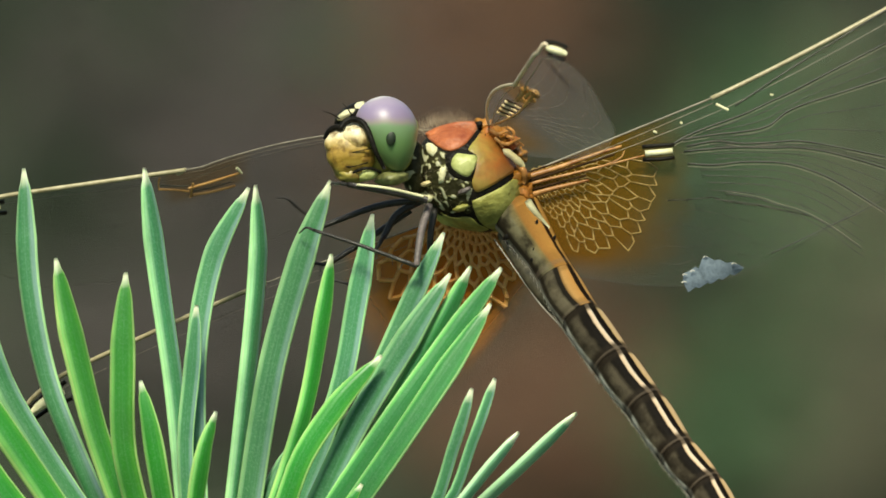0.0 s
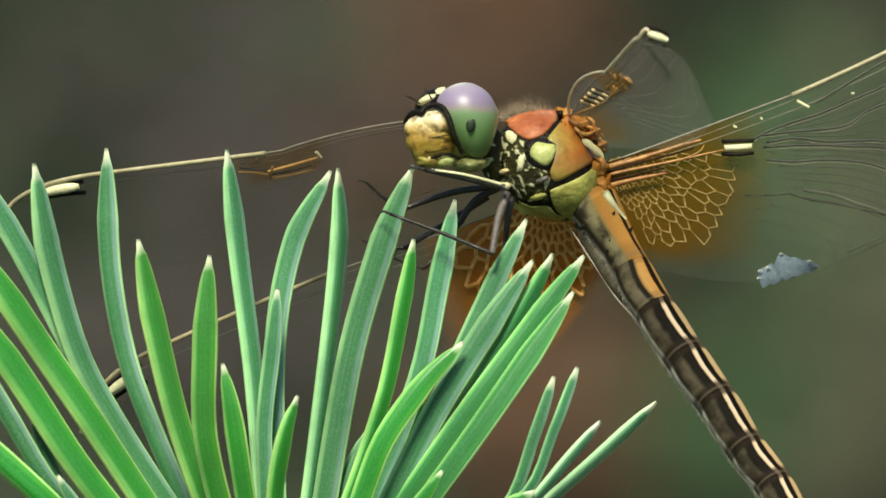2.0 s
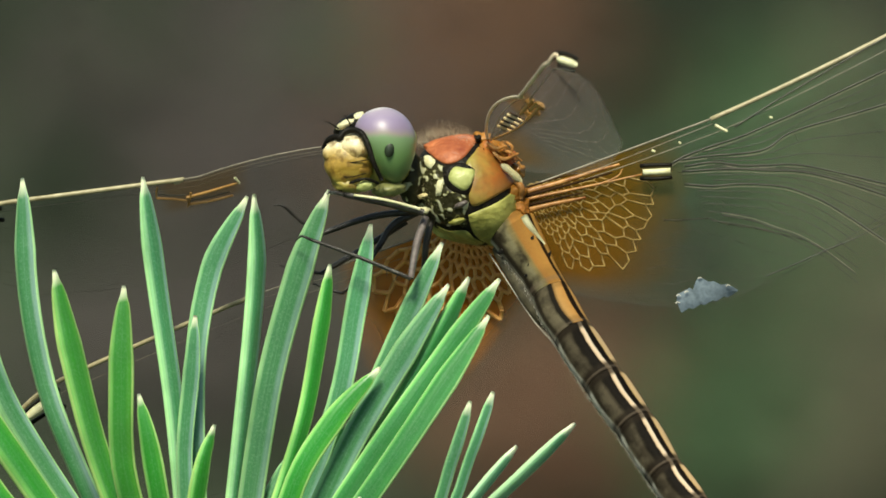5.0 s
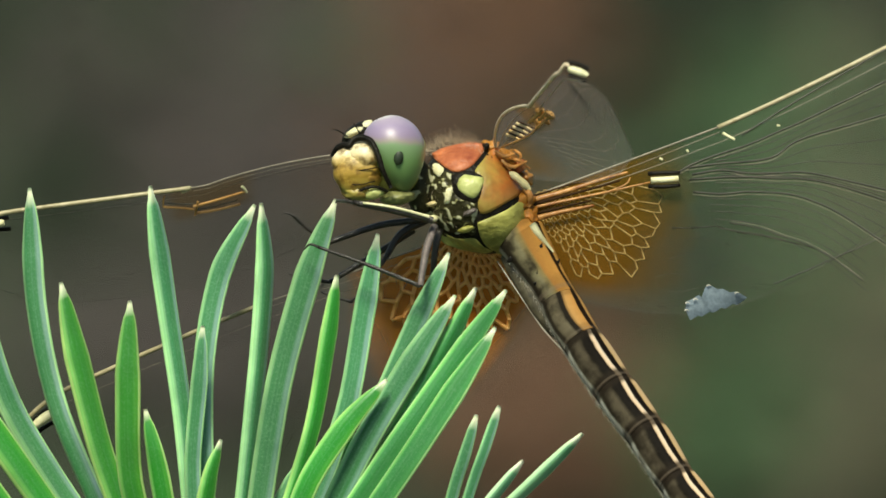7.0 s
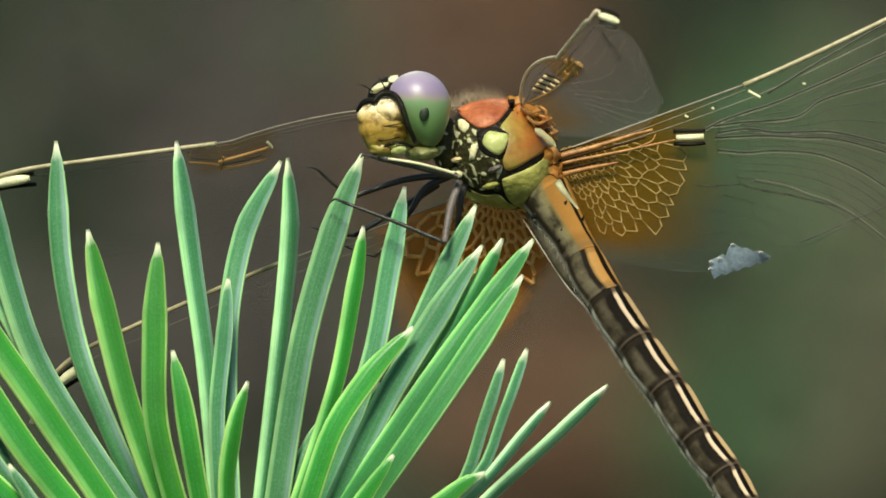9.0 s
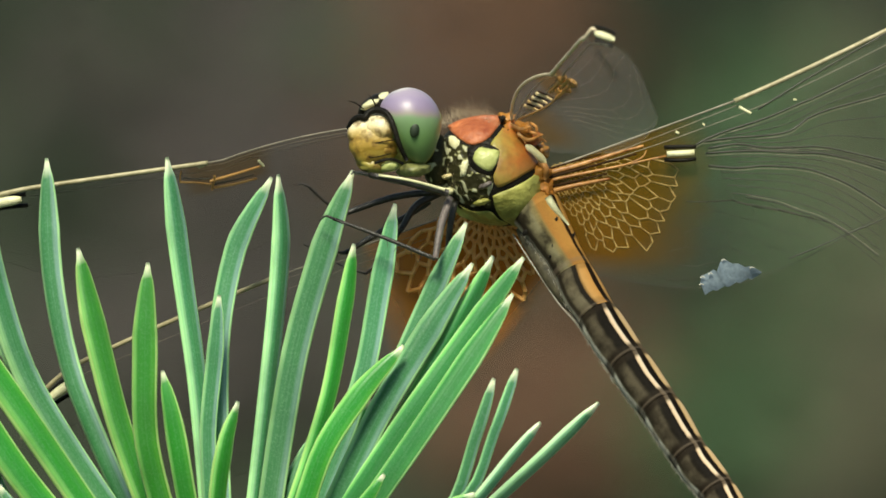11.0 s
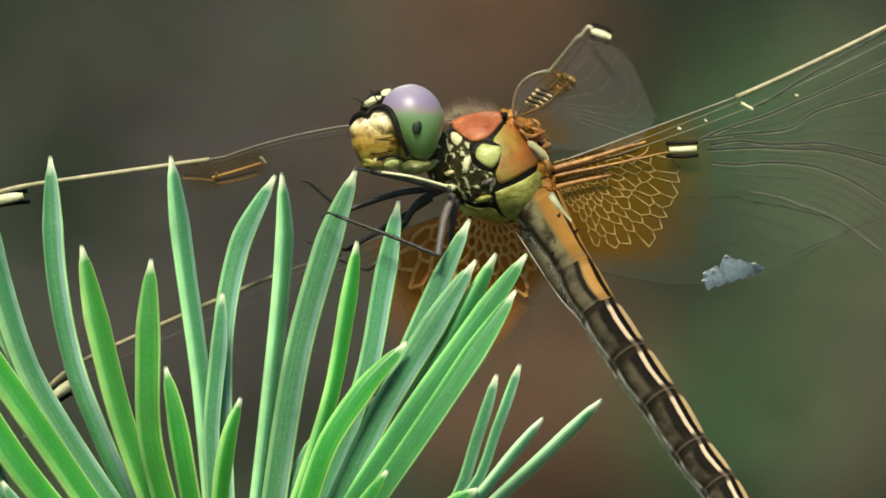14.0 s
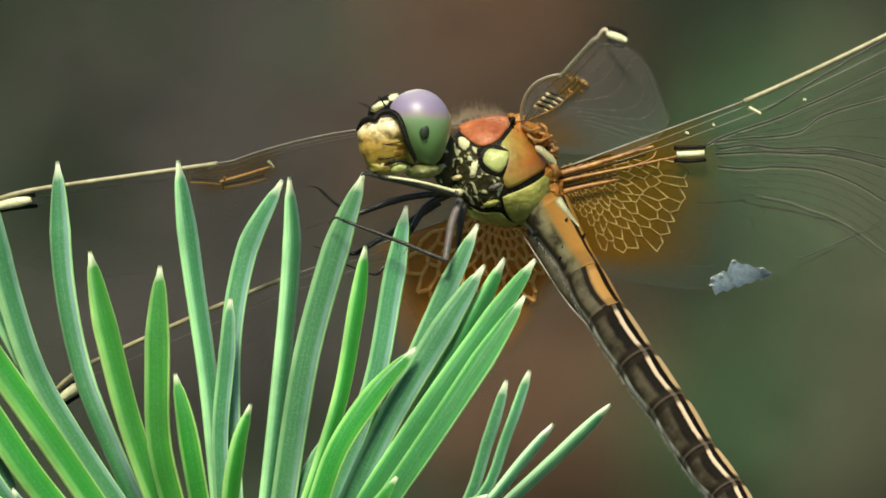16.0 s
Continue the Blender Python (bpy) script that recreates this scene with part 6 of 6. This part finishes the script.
    walk(near_fore, [(t, pose(*hinge, rx, 0, rz)) for t, rx, rz in ((0, 2.98, -2.30), (0.5, 1.03, -1.37), (1, 1.35, -1.46), (1.5, 1.09, -1.81), (2, 1.78, 0.06), (2.5, 1.50, 0.13), (2.8, 2.35, -0.30), (3, 3.21, -1.93), (3.5, 3.16, -0.64), (4, 2.26, -2.20), (4.2, 1.58, -1.35), (6.3, 2.08, -1.17), (6.5, 1.78, -2.14), (7, 2.49, -1.77), (7.5, 1.16, -1.07), (8, 0.36, -1.13), (8.5, 0.39, -2.16), (9, 0.25, -1.32), (9.2, 1.05, -0.76), (11.5, 0.50, -0.13), (12, 0.18, 0.27), (12.5, 0.00, 0.00), (13, 0.62, -0.89), (13.5, 0.23, -0.11), (14, 0.91, -1.29), (14.5, 0.45, -0.72), (15, 0.29, -1.44), (15.5, 0.93, -1.22), (16, 0.30, -0.04))])
    for film, rows in ((far_fore, ((0, 2.39), (0.5, 1.04), (1, 1.32), (1.5, 1.56), (2, 1.47), (2.5, 0.67), (3, 1.20), (3.5, 1.66), (4, 1.09), (4.2, 1.19), (6.3, 1.08), (6.5, 0.94), (7, 1.30), (7.5, 0.76), (8, 0.52), (8.5, 0.77), (9, 0.53), (11.5, 0.17), (12, 0.08), (12.5, 0.00), (13, 0.23), (13.5, 0.18), (14, 0.33), (14.5, 0.29), (15, 0.06), (15.5, 0.10), (16, 0.32))),
                       (far_hind, ((0, 1.79), (2, 0.65), (6.3, 0.68), (6.5, 0.37), (7, 0.82), (7.5, 0.12), (8, -0.00), (8.5, 0.08), (9, -0.09), (11.5, 0.34), (12, 0.02), (12.5, 0.05), (13, 0.27), (13.5, 0.22), (14, 0.16), (14.5, 0.38), (15, 0.14), (15.5, 0.10), (16, 0.34)))):
        hinge = film.location.copy()
        walk(film, [(t, pose(*hinge, 0, ry, 0)) for t, ry in rows])
    # the head is tilted once
    neck = skull.location.copy()
    walk(skull, [(t, pose(*neck, k * -9, k * 22, k * -8)) for t, k in ((0, 0), (2.0, 0), (2.6, 0), (2.7, 0.05), (2.8, 0.6), (2.9, 0.9), (3.0, 1), (3.2, 1), (3.3, 1), (3.4, 0.05), (3.5, 0), (4, 0), (16, 0))])


motions()
